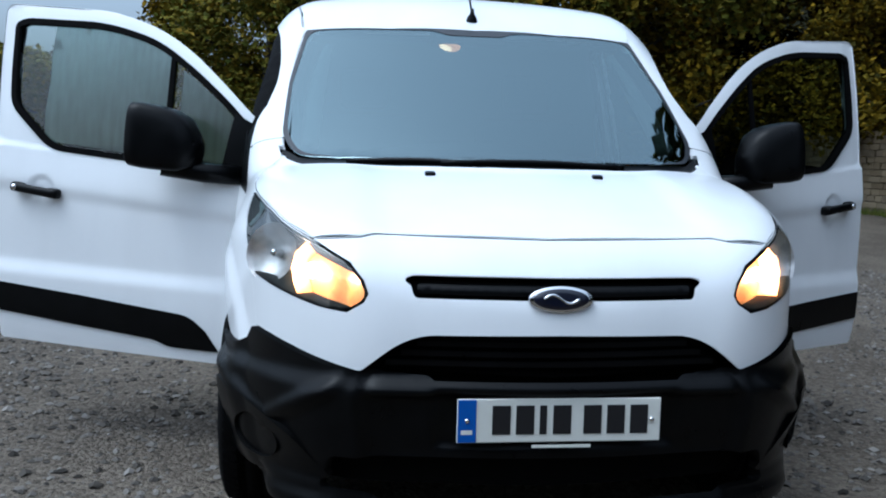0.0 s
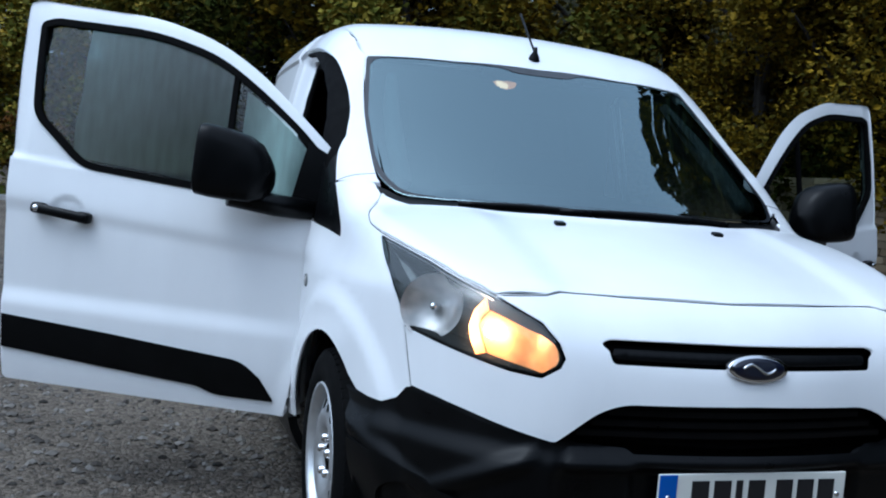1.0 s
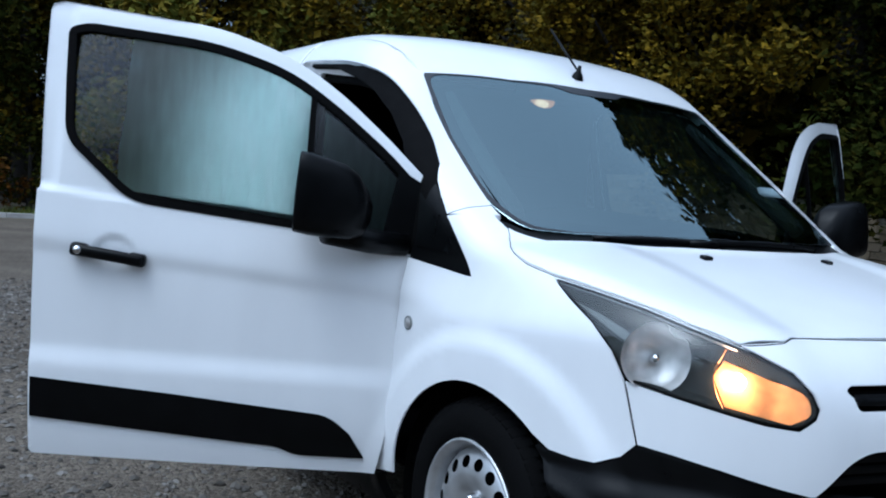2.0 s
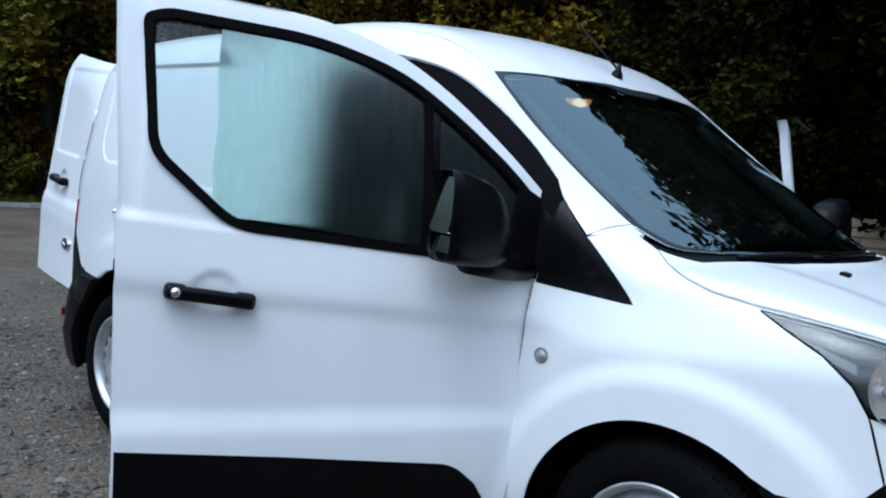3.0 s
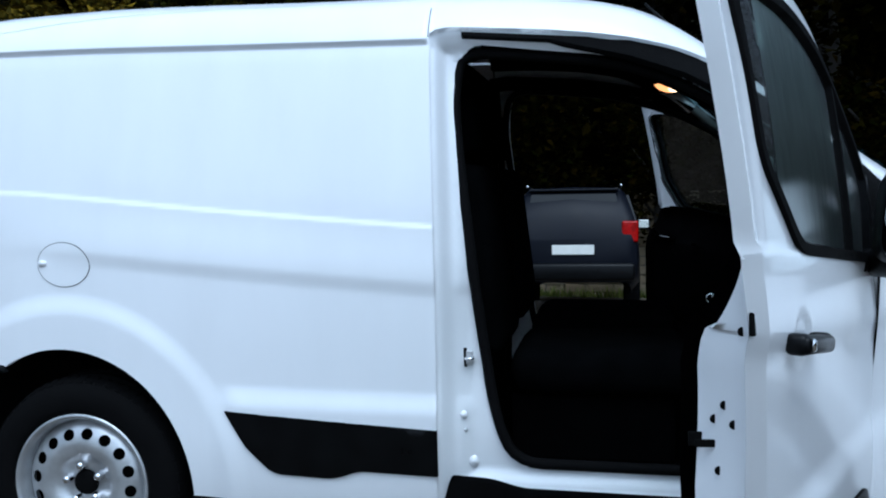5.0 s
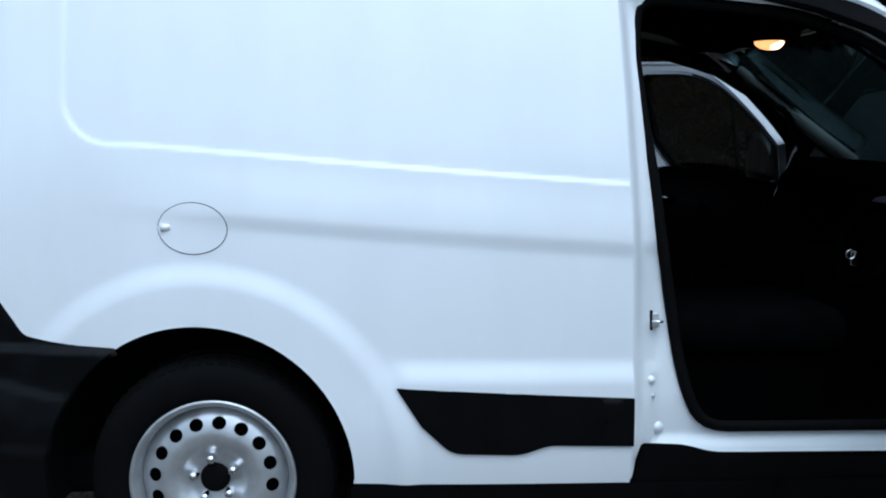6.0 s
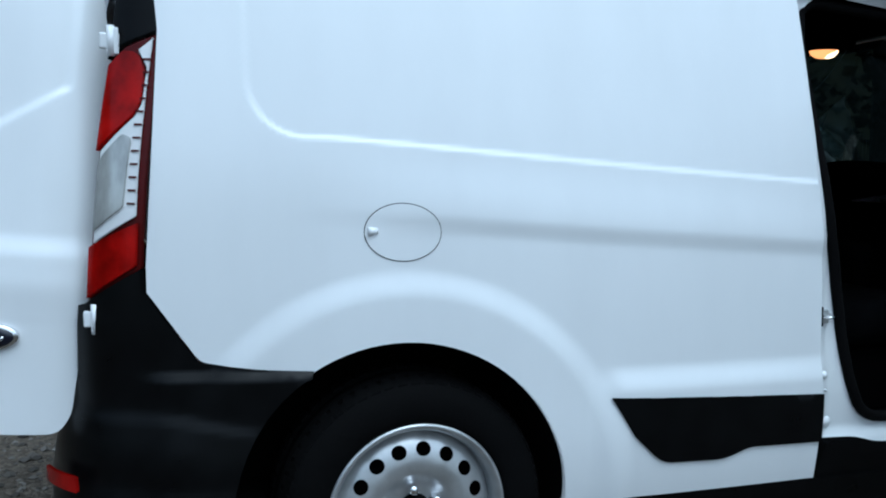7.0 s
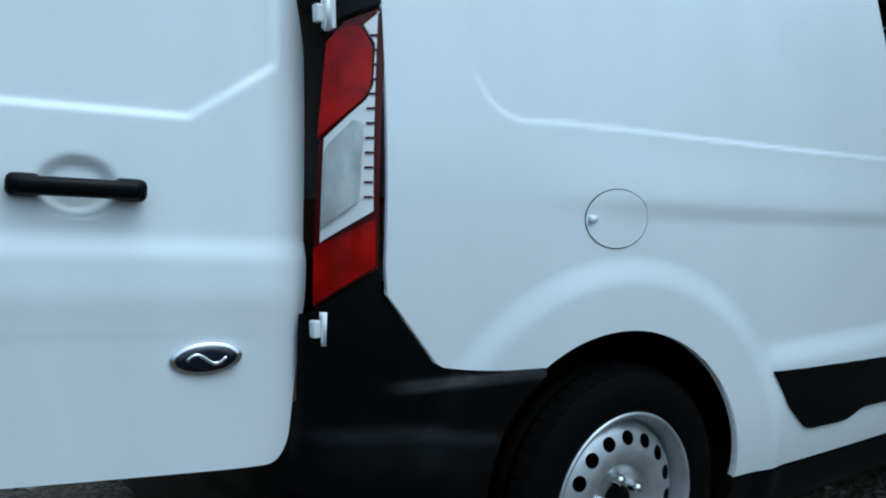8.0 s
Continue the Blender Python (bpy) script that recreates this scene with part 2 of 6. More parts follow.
def skin(x, y, z):
    """Below zero inside the van's closed body, above outside."""
    x, y, z = (np.asarray(v, float) for v in (x, y, z))
    a = np.abs(x)
    zs = z - 0.068 * (np.clip(y, 1.0, 3.75) - 2.43)
    zb = z - 0.062 * (np.clip(y, 1.0, 3.75) - 2.43)
    w = side_bulge(z)
    # belt crease, faded out towards the tail
    fade = step(1.05, 1.35, y) * (1 - step(3.35, 3.9, y))
    w = w + fade * 0.0072 * step(0.930, 0.984, zb) * (1 - step(0.978, 1.12, zb))
    # pressed upper panel behind the door
    pd = np.maximum(np.maximum(2.36 - y, y - 3.93), 1.130 - zs)
    cr = np.hypot(np.maximum(y - 3.80, 0), np.maximum(1.260 - zs, 0))
    pd = np.where((y > 3.80) & (zs < 1.260), cr - 0.13, pd)
    w = w - 0.0045 * (1 - step(-0.011, 0.006, pd)) * (1 - step(1.652, 1.664, z))
    # roof rail standing proud over the side panel
    w = w + 0.010 * step(1.652, 1.668, z) * step(2.452, 2.475, y) * (1 - step(3.95, 4.10, y))
    # ledge over the lower moulding
    w = w + 0.014 * step(1.28, 1.4, y) * (1 - step(3.02, 3.12, y)) * (1 - step(0.60, 0.675, z))
    # flared arches
    for yc, r0, r1 in ((3.575, 0.515, 0.590), (0.885, 0.445, 0.52)):
        r = np.hypot(y - yc, z - 0.335)
        w = w + (0.011 if yc > 2 else 0.016) * (1 - step(r0, r1, r)) * step(0.2, 0.3, z)
    # narrower shoulders over the front wings
    w = w - 0.045 * step(0.84, 1.02, z) * (1 - step(0.95, 1.4, y))
    s = a - (w - side_taper(y))
    f = (nose(z) + 0.27 * a * a + 0.10 * a ** 6) - y
    body_ = smax(s, f, 0.10)
    hood = hood_rise(y) - 0.075 * a * a - 0.05 * a ** 6 + 0.010 * step(0.40, 0.52, a)
    yb = 0.745 + 0.385 * a * a
    grade = (0.57 - 0.06 * a * a) / (0.765 - 0.195 * a * a)
    ws = 1.09 + (y - yb) * grade + 0.05 * (y - yb) * (0.765 - (y - yb))
    roof = roof_rise(y) - 0.085 * a * a - 0.03 * a ** 6
    top = smin(roof, smax(hood, ws, 0.03), 0.05)
    body_ = smax(body_, (z - top) * 0.85, 0.07 + 0.09 * step(1.2, 1.8, y))
    back = y - (4.36 - 0.11 * np.maximum(z - 0.8, 0) - 0.05 * a * a)
    return smax(body_, back, 0.20)


def march(origin, way, far, inside=0.0):
    """Points where lines from inside the van leave its skin (raised by inside)."""
    lo, hi = np.zeros(len(origin)), np.full(len(origin), far)
    for _ in range(34):
        mid = (lo + hi) / 2
        p = origin + way * mid[:, None]
        out = skin(p[:, 0], p[:, 1], p[:, 2]) > inside
        hi, lo = np.where(out, mid, hi), np.where(out, lo, mid)
    return origin + way * lo[:, None]


def slope_of(p):
    e = 1e-3
    g = np.stack([skin(*(p + d).T) - skin(*(p - d).T) for d in np.eye(3) * e], 1)
    return g / np.maximum(np.linalg.norm(g, axis=1, keepdims=True), 1e-9)


def on_side(sgn):
    return lambda q: march(np.stack([0 * q[:, 0], q[:, 0], q[:, 1]], 1), np.tile((float(sgn), 0.0, 0.0), (len(q), 1)), 1.3)


def frame_skin(sgn):
    """The side's skin with its creases evened out, for the door frames: places, and ways out of them."""
    lay = on_side(sgn)

    def shifted(q):
        for d in (-0.07, -0.035, 0.0, 0.035, 0.07):
            yield lay(np.stack([np.where(q[:, 0] > 2.2, np.minimum(q[:, 0], 2.40), q[:, 0]), q[:, 1] + d], 1))

    def places(q):
        x = np.mean([p[:, 0] for p in shifted(q)], 0)
        return np.stack([np.where(q[:, 1] > 1.45, lay(q)[:, 0], x), q[:, 0], q[:, 1]], 1)

    def ways(q):
        n = np.mean([slope_of(p) for p in shifted(q)], 0)
        n[:, 1] *= 1 - step(1.9, 2.2, q[:, 0])
        return n / np.linalg.norm(n, axis=1, keepdims=True)
    return places, ways


def on_front(q):
    """q: bearing in hundredths of a radian from straight ahead, round an axis 1.15 m behind the nose, and height."""
    t = q[:, 0]
    return march(np.stack([0 * t, 0 * t + 1.15, q[:, 1]], 1), np.stack([np.sin(t), -np.cos(t), 0 * t], 1), 1.6)


def on_top(q):
    return march(np.stack([q[:, 0], q[:, 1], 0 * q[:, 0] + 0.6], 1), np.tile((0.0, 0.0, 1.0), (len(q), 1)), 1.6)


def on_back(q):
    return march(np.stack([q[:, 0], 0 * q[:, 0] + 3.2, q[:, 1]], 1), np.tile((0.0, 1.0, 0.0), (len(q), 1)), 1.6)


def rounded(points, radius=0.0, per=0.02, closed=True):
    """An outline of straight runs with its corners rounded; a third number in a point gives its own radius."""
    n, out = len(points), []
    for i, p in enumerate(points):
        r = p[2] if len(p) > 2 else radius
        p = np.array(p[:2], float)
        a, b = np.array(points[i - 1][:2], float), np.array(points[(i + 1) % n][:2], float)
        la, lb = np.linalg.norm(a - p), np.linalg.norm(b - p)
        r = min(r, la * 0.48, lb * 0.48)
        if r < 1e-4:
            out.append(p)
            continue
        p0, p1 = p + (a - p) / la * r, p + (b - p) / lb * r
        for t in np.linspace(0, 1, 6):
            out.append(p0 * (1 - t) ** 2 + 2 * p * t * (1 - t) + p1 * t * t)
    dense = []
    for i in range(len(out)):
        a, b = out[i], out[(i + 1) % len(out)]
        k = max(1, int(np.linalg.norm(b - a) / per))
        dense += [a + (b - a) * j / k for j in range(k)]
    return np.array(dense)


def inset(loop, d):
    area = np.sum(loop[:, 0] * np.roll(loop[:, 1], -1) - np.roll(loop[:, 0], -1) * loop[:, 1])
    t = np.roll(loop, -1, 0) - np.roll(loop, 1, 0)
    nrm = np.stack([-t[:, 1], t[:, 0]], 1) / np.maximum(np.linalg.norm(t, axis=1, keepdims=True), 1e-9)
    return loop + nrm * d * np.sign(area)


def within(q, loop):
    x, y = q[:, 0:1], q[:, 1:2]
    x0, y0 = loop[:, 0][None], loop[:, 1][None]
    x1, y1 = np.roll(loop[:, 0], -1)[None], np.roll(loop[:, 1], -1)[None]
    cross = ((y0 > y) != (y1 > y)) & (x < (x1 - x0) * (y - y0) / np.where(y1 == y0, 1e-12, y1 - y0) + x0)
    return cross.sum(1) % 2 == 1


def sheet(loop, holes, lay, lift=0.0, cell=0.03, depth=0.012, gap=0.0025, turn=None, grade=None, way=None):
    """A panel: the region inside loop and outside holes, laid on the skin, with turned-in edges."""
    loops = [inset(np.asarray(loop), gap)] + [inset(np.asarray(h), -gap) for h in holes]
    lo, hi = loops[0].min(0), loops[0].max(0)
    gx, gy = np.meshgrid(np.arange(lo[0] + cell / 2, hi[0], cell), np.arange(lo[1] + cell / 2, hi[1], cell * 0.87))
    gx = gx + (np.arange(gx.shape[0]) % 2)[:, None] * cell / 2
    q = np.stack([gx.ravel(), gy.ravel()], 1)
    keep = within(q, inset(loops[0], cell * 0.35))
    for h in loops[1:]:
        keep &= ~within(q, inset(h, -cell * 0.35))
    q = q[keep]
    pts, edges, rims = [], [], []
    for lp in loops:
        b = len(pts)
        pts += [tuple(p) for p in lp]
        edges += [(b + i, b + (i + 1) % len(lp)) for i in range(len(lp))]
    nb = len(pts)
    allp = [Vector(p) for p in pts] + [Vector(p) for p in q]
    v2, e2, f2, ov, oe, of = delaunay_2d_cdt(allp, edges, [], 0, 1e-6)
    v2 = np.array([tuple(v) for v in v2])
    f2 = np.array([f for f in f2 if len(f) == 3])
    c = v2[f2].mean(1)
    ok = within(c, loops[0])
    for h in loops[1:]:
        ok &= ~within(c, h)
    f2 = f2[ok]
    p3 = lay(v2)
    n3 = way(v2) if way else slope_of(p3)
    if callable(lift):
        p3 = p3 + n3 * lift(v2)[:, None]
    else:
        p3 = p3 + n3 * lift
    # face the way of the skin's normal
    fn = np.cross(p3[f2[:, 1]] - p3[f2[:, 0]], p3[f2[:, 2]] - p3[f2[:, 0]])
    flip = (fn * n3[f2].mean(1)).sum(1) < 0
    f2[flip] = f2[flip][:, ::-1]
    if callable(lift):
        fn = np.cross(p3[f2[:, 1]] - p3[f2[:, 0]], p3[f2[:, 2]] - p3[f2[:, 0]])
        n3 = np.zeros_like(p3)
        for i in range(3):
            np.add.at(n3, f2[:, i], fn)
        n3 /= np.maximum(np.linalg.norm(n3, axis=1, keepdims=True), 1e-12)
    # edge rims
    seen = {}
    for f in f2:
        for i in range(3):
            a, b = int(f[i]), int(f[(i + 1) % 3])
            if (b, a) in seen:
                del seen[(b, a)]
            else:
                seen[(a, b)] = 1
    verts, faces = list(p3), [tuple(int(i) for i in f) for f in f2]
    normals = list(n3)
    if depth:
        idx = {}
        for a, b in seen:
            for v in (a, b):
                if v not in idx:
                    idx[v] = len(verts)
                    verts += [p3[v], p3[v] - n3[v] * depth]
                    normals += [n3[v], n3[v]]
            faces.append((idx[b], idx[a], idx[a] + 1, idx[b] + 1))
    verts = np.array(verts)
    if turn is not None:
        R = np.array(turn)
        verts = verts @ R[:3, :3].T + R[:3, 3]
        normals = np.array(normals) @ R[:3, :3].T
    me = mesh_of(verts, faces)
    nv = len(p3)
    me.normals_split_custom_set_from_vertices([tuple(n) for n in np.asarray(normals)])
    return me


# the drawn form against the real one: the waist lower amidships, the screen and roof front further back, fuller corners
waist_drop = spline([-0.1, 0.1, 0.35, 0.7, 1.0, 1.25, 1.65, 2.4, 3.07, 3.6, 4.3], [0.003, 0.003, 0.0, -0.012, -0.03, -0.034, -0.027, -0.021, -0.010, 0.004, 0.016])


def settled(p):
    """Where points of the drawn form lie on the real body."""
    x, y, z = np.asarray(p, float).T
    a = np.abs(x)
    dy = 0.078 * step(1.0, 1.62, z) * (1 - step(1.75, 2.5, y)) - 0.045 * step(0.30, 0.75, a) * (1 - step(0.45, 0.9, y)) - 0.010 * step(0.5, 0.85, a) * (1 - step(1.3, 2.0, y)) * (1 - step(1.05, 1.3, z))
    return np.stack([x * (1 + 0.010 * step(0.5, 0.9, a)), y + dy, z + waist_drop(y)], 1)


def settle(mesh):
    co = np.empty(len(mesh.vertices) * 3)
    mesh.vertices.foreach_get("co", co)
    mesh.vertices.foreach_set("co", settled(co.reshape(-1, 3)).ravel())
    mesh.update()


# ---- the van ----
van = tagged(new("van"), "white panel van with open doors on a gravel yard", "van")
van.location = (0, 2.2, 0)
van["shaped"] = True


def polar_of(p):
    return np.stack([np.arctan2(p[:, 0], 1.15 - p[:, 1]), p[:, 2]], 1)


def mirrored(half):
    """Closes a half outline that runs from the middle line to the middle line."""
    half = list(half)
    return half + [(-p[0], *p[1:]) for p in half[::-1] if abs(p[0]) > 1e-6]


def flip_x(loop):
    return [(-p[0], *p[1:]) for p in loop]


ARCH_F, ARCH_R = (0.893, 0.338, 0.356), (3.583, 0.345, 0.402)


def arc(cy, cz, r, a0, a1, n=22):
    return [(cy + r * math.cos(radians(a0 + (a1 - a0) * i / n)), cz + r * math.sin(radians(a0 + (a1 - a0) * i / n))) for i in range(n + 1)]


def side_points(pairs, sgn=1):
    return on_side(sgn)(np.array([p[:2] for p in pairs]))


# outlines, right half mirrored to the left; bearing and height round the nose
LAMP_TOP = [(1.055, 0.994), (0.92, 0.968), (0.80, 0.940), (0.70, 0.908), (0.602, 0.875), (0.487, 0.823)]
LAMP_NOSE = [(0.446, 0.780), (0.432, 0.748), (0.440, 0.728), (0.478, 0.703)]
LAMP_BOTTOM = [(0.55, 0.711), (0.67, 0.737), (0.76, 0.756), (0.838, 0.772)]
LAMP_BACK = [(0.873, 0.838), (0.927, 0.899), (0.995, 0.949)]
LAMP = LAMP_TOP + LAMP_NOSE + LAMP_BOTTOM + LAMP_BACK
GRILLE_TOP = [(0.438, 0.553, 0.01), (0.396, 0.590), (0.353, 0.627, 0.04), (0.300, 0.648, 0.03), (0.0, 0.652)]
WHITE_LOW = [(0.80, 0.626), (0.72, 0.615), (0.631, 0.598), (0.514, 0.570)]
HOOD_EDGE = [(0.0, 0.884), (0.30, 0.888), (0.455, 0.892), (0.485, 0.884), (0.602, 0.877)]
HOOD_SIDE = [(0.70, 0.910), (0.80, 0.942), (0.92, 0.970), (1.055, 0.997), (1.15, 1.020), (1.22, 1.048), (1.30, 1.086), (1.345, 1.120)]
TRI = [(1.205, 1.245), (1.13, 1.145), (0.985, 0.978, 0.02), (1.275, 1.006)]
DOOR_FRONT = [(1.276, 1.012), (1.287, 0.862), (1.326, 0.487), (1.345, 0.335)]

# inner shell: the dark structure behind the joints
part("grille", sheet(rounded(mirrored([(0.0, 0.90), (0.60, 0.89), (1.0, 0.80), (1.0, 0.36), (0.0, 0.30)]), 0.01, 0.03), [], on_front, -0.11, 0.05, 0.0), GAP, van)

# front bumper, white upper half
slot = rounded(mirrored([(0.0, 0.792), (0.335, 0.794, 0.006), (0.352, 0.786, 0.006), (0.335, 0.772), (0.325, 0.744, 0.01), (0.0, 0.742)]), 0.0, 0.02)
half = HOOD_EDGE + [(0.55, 0.853), (0.487, 0.823)] + LAMP_NOSE + LAMP_BOTTOM + WHITE_LOW + GRILLE_TOP
part("bumper_cover", sheet(rounded(mirrored(half), 0.0, 0.02), [slot], on_front, 0.0, 0.018, 0.006, 0.003), WHITE, van)

# upper slot: dark recess with a bar across
part("grille_slot", sheet(inset(slot, -0.004), [], on_front, -0.030, 0.03, 0.0), GAP, van)
bar = rounded(mirrored([(0.0, 0.783), (0.328, 0.783, 0.01), (0.322, 0.752, 0.01), (0.0, 0.750)]), 0.0, 0.02)
part("grille_bar", sheet(bar, [], on_front, lambda q: -0.022 + 0.016 * np.cos((q[:, 1] - 0.767) / 0.0165 * 1.2), 0.012, 0.02), BLACK, van)

# black lower bumper: wraps from arch to arch
WING_LOW = [tuple(p) for p in polar_of(side_points([(0.605, 0.573), (0.545, 0.567), (0.49, 0.567), (0.44, 0.591)]))]
low = [(0.0, 0.540, 0.0), (0.275, 0.540), (0.29, 0.552, 0.02), (0.36, 0.556), (0.428, 0.556), (0.514, 0.568), (0.631, 0.596), (0.72, 0.613), (0.80, 0.624)] + [(t, z - 0.002) for t, z in WING_LOW[::-1]]
edge = polar_of(side_points(arc(*ARCH_F, 137, 188, 8)))
low += [(t, z) for t, z in edge] + [(0.80, 0.215), (0.55, 0.20), (0.0, 0.20)]


def bumper_shape(q):
    """Bulge of the lower bumper, with the plate's flat, side scoops and lip."""
    t, z = np.abs(q[:, 0]), q[:, 1]
    mid = step(0.44, 0.40, t)
    ledge = 0.020 * step(0.556, 0.50, z) + 0.014 * mid * step(0.552, 0.522, z)
    plate = -0.016 * step(0.29, 0.26, t) * step(0.36, 0.38, z) * step(0.525, 0.505, z) - 0.026 * mid * step(0.512, 0.488, z) * step(0.30, 0.36, z)
    lip = 0.045 * step(0.285, 0.215, z) * step(0.80, 0.66, t)
    corner = 0.014 * step(0.425, 0.445, t + 0.10 * np.abs(z - 0.46)) * step(0.24, 0.27, z)
    ridge = 0.015 * step(0.040, 0.0, np.abs(z - 0.535 + 0.55 * np.maximum(t - 0.46, 0) - 0.9 * np.maximum(t - 0.70, 0))) * step(0.45, 0.50, t)
    return ledge + plate + lip + corner + ridge


part("lower_bumper", sheet(rounded(mirrored(low), 0.0, 0.02), [rounded(mirrored([(0.0, 0.345), (0.50, 0.345, 0.02), (0.54, 0.255, 0.03), (0.0, 0.245)]), 0, 0.02)],
     on_front, bumper_shape, 0.011, 0.03, 0.0), BLACK, van, "textured black plastic lower bumper")
part("lower_intake", sheet(rounded(mirrored([(0.0, 0.36), (0.52, 0.36), (0.56, 0.24), (0.0, 0.23)]), 0, 0.03), [], on_front, -0.03, 0.04, 0.0), GAP, van)
# dark box added in the empty bay to block the view through the lamps
part("dark_bay_filler", box(-0.64, 0.64, 0.50, 1.05, 0.32, 0.84, 0.04), GAP, van)
# corner panels with round fog lamp blanks
for s in (-1, 1):
    k = np.array((s, 1.0))
    fp = rounded([(0.955, 0.468, 0.006), (0.84, 0.455), (0.70, 0.428, 0.03), (0.60, 0.385, 0.03), (0.50, 0.285, 0.02), (0.60, 0.258, 0.03), (0.74, 0.245, 0.03), (0.945, 0.252, 0.02)], 0.0, 0.015) * k
    eye = np.array([(0.745 + 0.100 * math.cos(a), 0.345 + 0.058 * math.sin(a)) for a in np.linspace(0, 2 * math.pi, 36, endpoint=False)]) * k
    part("fog_panel", sheet(fp, [eye], on_front, lambda q: 0.052 - 0.018 * step(0.44, 0.30, q[:, 1]), 0.014, 0.02, 0.001), BLACK, van, "black plastic bumper corner panel")
    rim_ = on_front(eye)
    n = slope_of(rim_)
    c = rim_.mean(0)
    N = len(rim_)
    vs = [*(rim_ + n * 0.044), *(c + (rim_ - c) * 0.92 + n * 0.004), *(c + (rim_ - c) * 0.82 - n * 0.035), c - n.mean(0) * 0.040]
    fs = [(r_ * N + i, r_ * N + (i + 1) % N, (r_ + 1) * N + (i + 1) % N, (r_ + 1) * N + i) for r_ in range(2) for i in range(N)] + [(2 * N + i, 2 * N + (i + 1) % N, 3 * N) for i in range(N)]
    part("fog_lamp_blank", mesh_of(vs, fs), GAP, van)

# lower grille: bars behind the white mouth
mouth = [(0.0, 0.655), (0.305, 0.652), (0.36, 0.63), (0.445, 0.556), (0.0, 0.535)]
part("grille_back", sheet(rounded(mirrored(mouth), 0, 0.02), [], on_front, -0.06, 0.04, 0.0), GAP, van)
for k, z in enumerate((0.628, 0.602, 0.576)):
    w_ = 0.32 + 0.035 * k
    part("grille_slat", sheet(rounded(mirrored([(0.0, z + 0.009), (w_, z + 0.009), (w_, z - 0.009), (0.0, z - 0.009)]), 0, 0.02), [], on_front, -0.035, 0.02, 0.025), BLACK, van)

# number plate: white plastic with a blue band; characters are plain bars
PLATE = material("plate_white", (0.72, 0.72, 0.66), 0.35, vary=0.05, scale=10)
BLUE = material("plate_blue", (0.01, 0.09, 0.42), 0.4)
INK = material("black_ink", (0.01, 0.01, 0.012), 0.4)
plate = part("number_plate", box(-0.26, 0.26, 0.000, 0.007, 0.391, 0.502, 0.003), PLATE, van, "white front number plate with blue band")
part("plate_band", box(-0.258, -0.212, -0.0022, 0.003, 0.393, 0.500, 0.001), BLUE, plate)
for x0 in (-0.172, -0.112, -0.052, -0.018, 0.060, 0.120, 0.180):
    w_ = 0.018 if x0 == -0.052 else 0.046
    part("plate_bar", box(x0, x0 + w_, -0.0022, 0.003, 0.412, 0.485, 0.0008), INK, plate)
for x0 in (-0.235, 0.236):
    part("screw", lathe([(-0.003, 0.0), (-0.003, 0.005), (0.002, 0.0065)], (x0, -0.002, 0.447), (0, 1, 0), 16), CHROME, plate)
part("plate_bar", box(-0.250, -0.222, -0.0026, 0.003, 0.413, 0.424), PLATE, plate)
part("plate_bar", box(-0.07, 0.08, -0.001, 0.002, 0.377, 0.384), PLATE, plate)


def oval_badge(centre, normal, a, b, parent):
    """A chrome-ringed dark blue oval with a plain pale stroke."""
    n = Vector(normal).normalized()
    u = Vector((0, 0, 1)).cross(n).normalized()
    w_ = n.cross(u)
    m = Matrix((( *u, 0), (*w_, 0), (*n, 0), (0, 0, 0, 1))).transposed()
    m.translation = Vector(centre)

    def oval(ra, rb, h0, h1, dome=0.0):
        vs, fs, N = [], [], 48
        for ring, (k, h) in enumerate(((1.0, h0), (1.0, h1 - 0.002), (0.97, h1), (0.6, h1 + dome * 0.7), (0.001, h1 + dome))):
            for i in range(N):
                t = 2 * math.pi * i / N
                vs.append(m @ Vector((ra * k * math.cos(t), rb * k * math.sin(t), h)))
        for r_ in range(4):
            for i in range(N):
                fs.append((r_ * N + i, r_ * N + (i + 1) % N, (r_ + 1) * N + (i + 1) % N, (r_ + 1) * N + i))
        return mesh_of(vs, fs)
    bd = part("badge", oval(a, b, -0.012, 0.007), CHROME, parent, "chrome-ringed dark blue oval badge")
    part("badge_face", oval(a * 0.86, b * 0.80, 0.0, 0.0085, 0.002), BADGE, bd)
    pts = [m @ Vector((a * (-0.55 + 1.1 * i / 16), b * 0.32 * math.sin(i * 0.40), 0.0108)) for i in range(17)]
    part("badge_stroke", tube(pts, 0.0042, 6), CHROME, bd)


BADGE = material("badge_blue", (0.002, 0.0035, 0.014), 0.3, coat=0.3)
oval_badge((0, 0.036, 0.745), (0, -1, 0.18), 0.083, 0.033, van)

# headlamps
LENS = glass_material("lamp_lens", (0.93, 0.95, 0.96), 0.01, 0.05)
LAMP_IN = material("lamp_inner", (0.012, 0.013, 0.016), 0.35, vary=0.2, scale=20)
REFLECT = material("lamp_reflector", (0.8, 0.8, 0.82), 0.12, metal=1.0)
BULB = material("lit_bulb", (1, 0.8, 0.5), 0.4, emit=(1.0, 0.56, 0.30), power=70)
BOWL = material("satin_reflector", (0.56, 0.54, 0.52), 0.42, metal=0.75, vary=0.25, scale=30)
AMBER = material("amber_reflector", (0.88, 0.40, 0.13), 0.35, metal=0.2, vary=0.3, scale=25, bump=0.15, bump_scale=60)
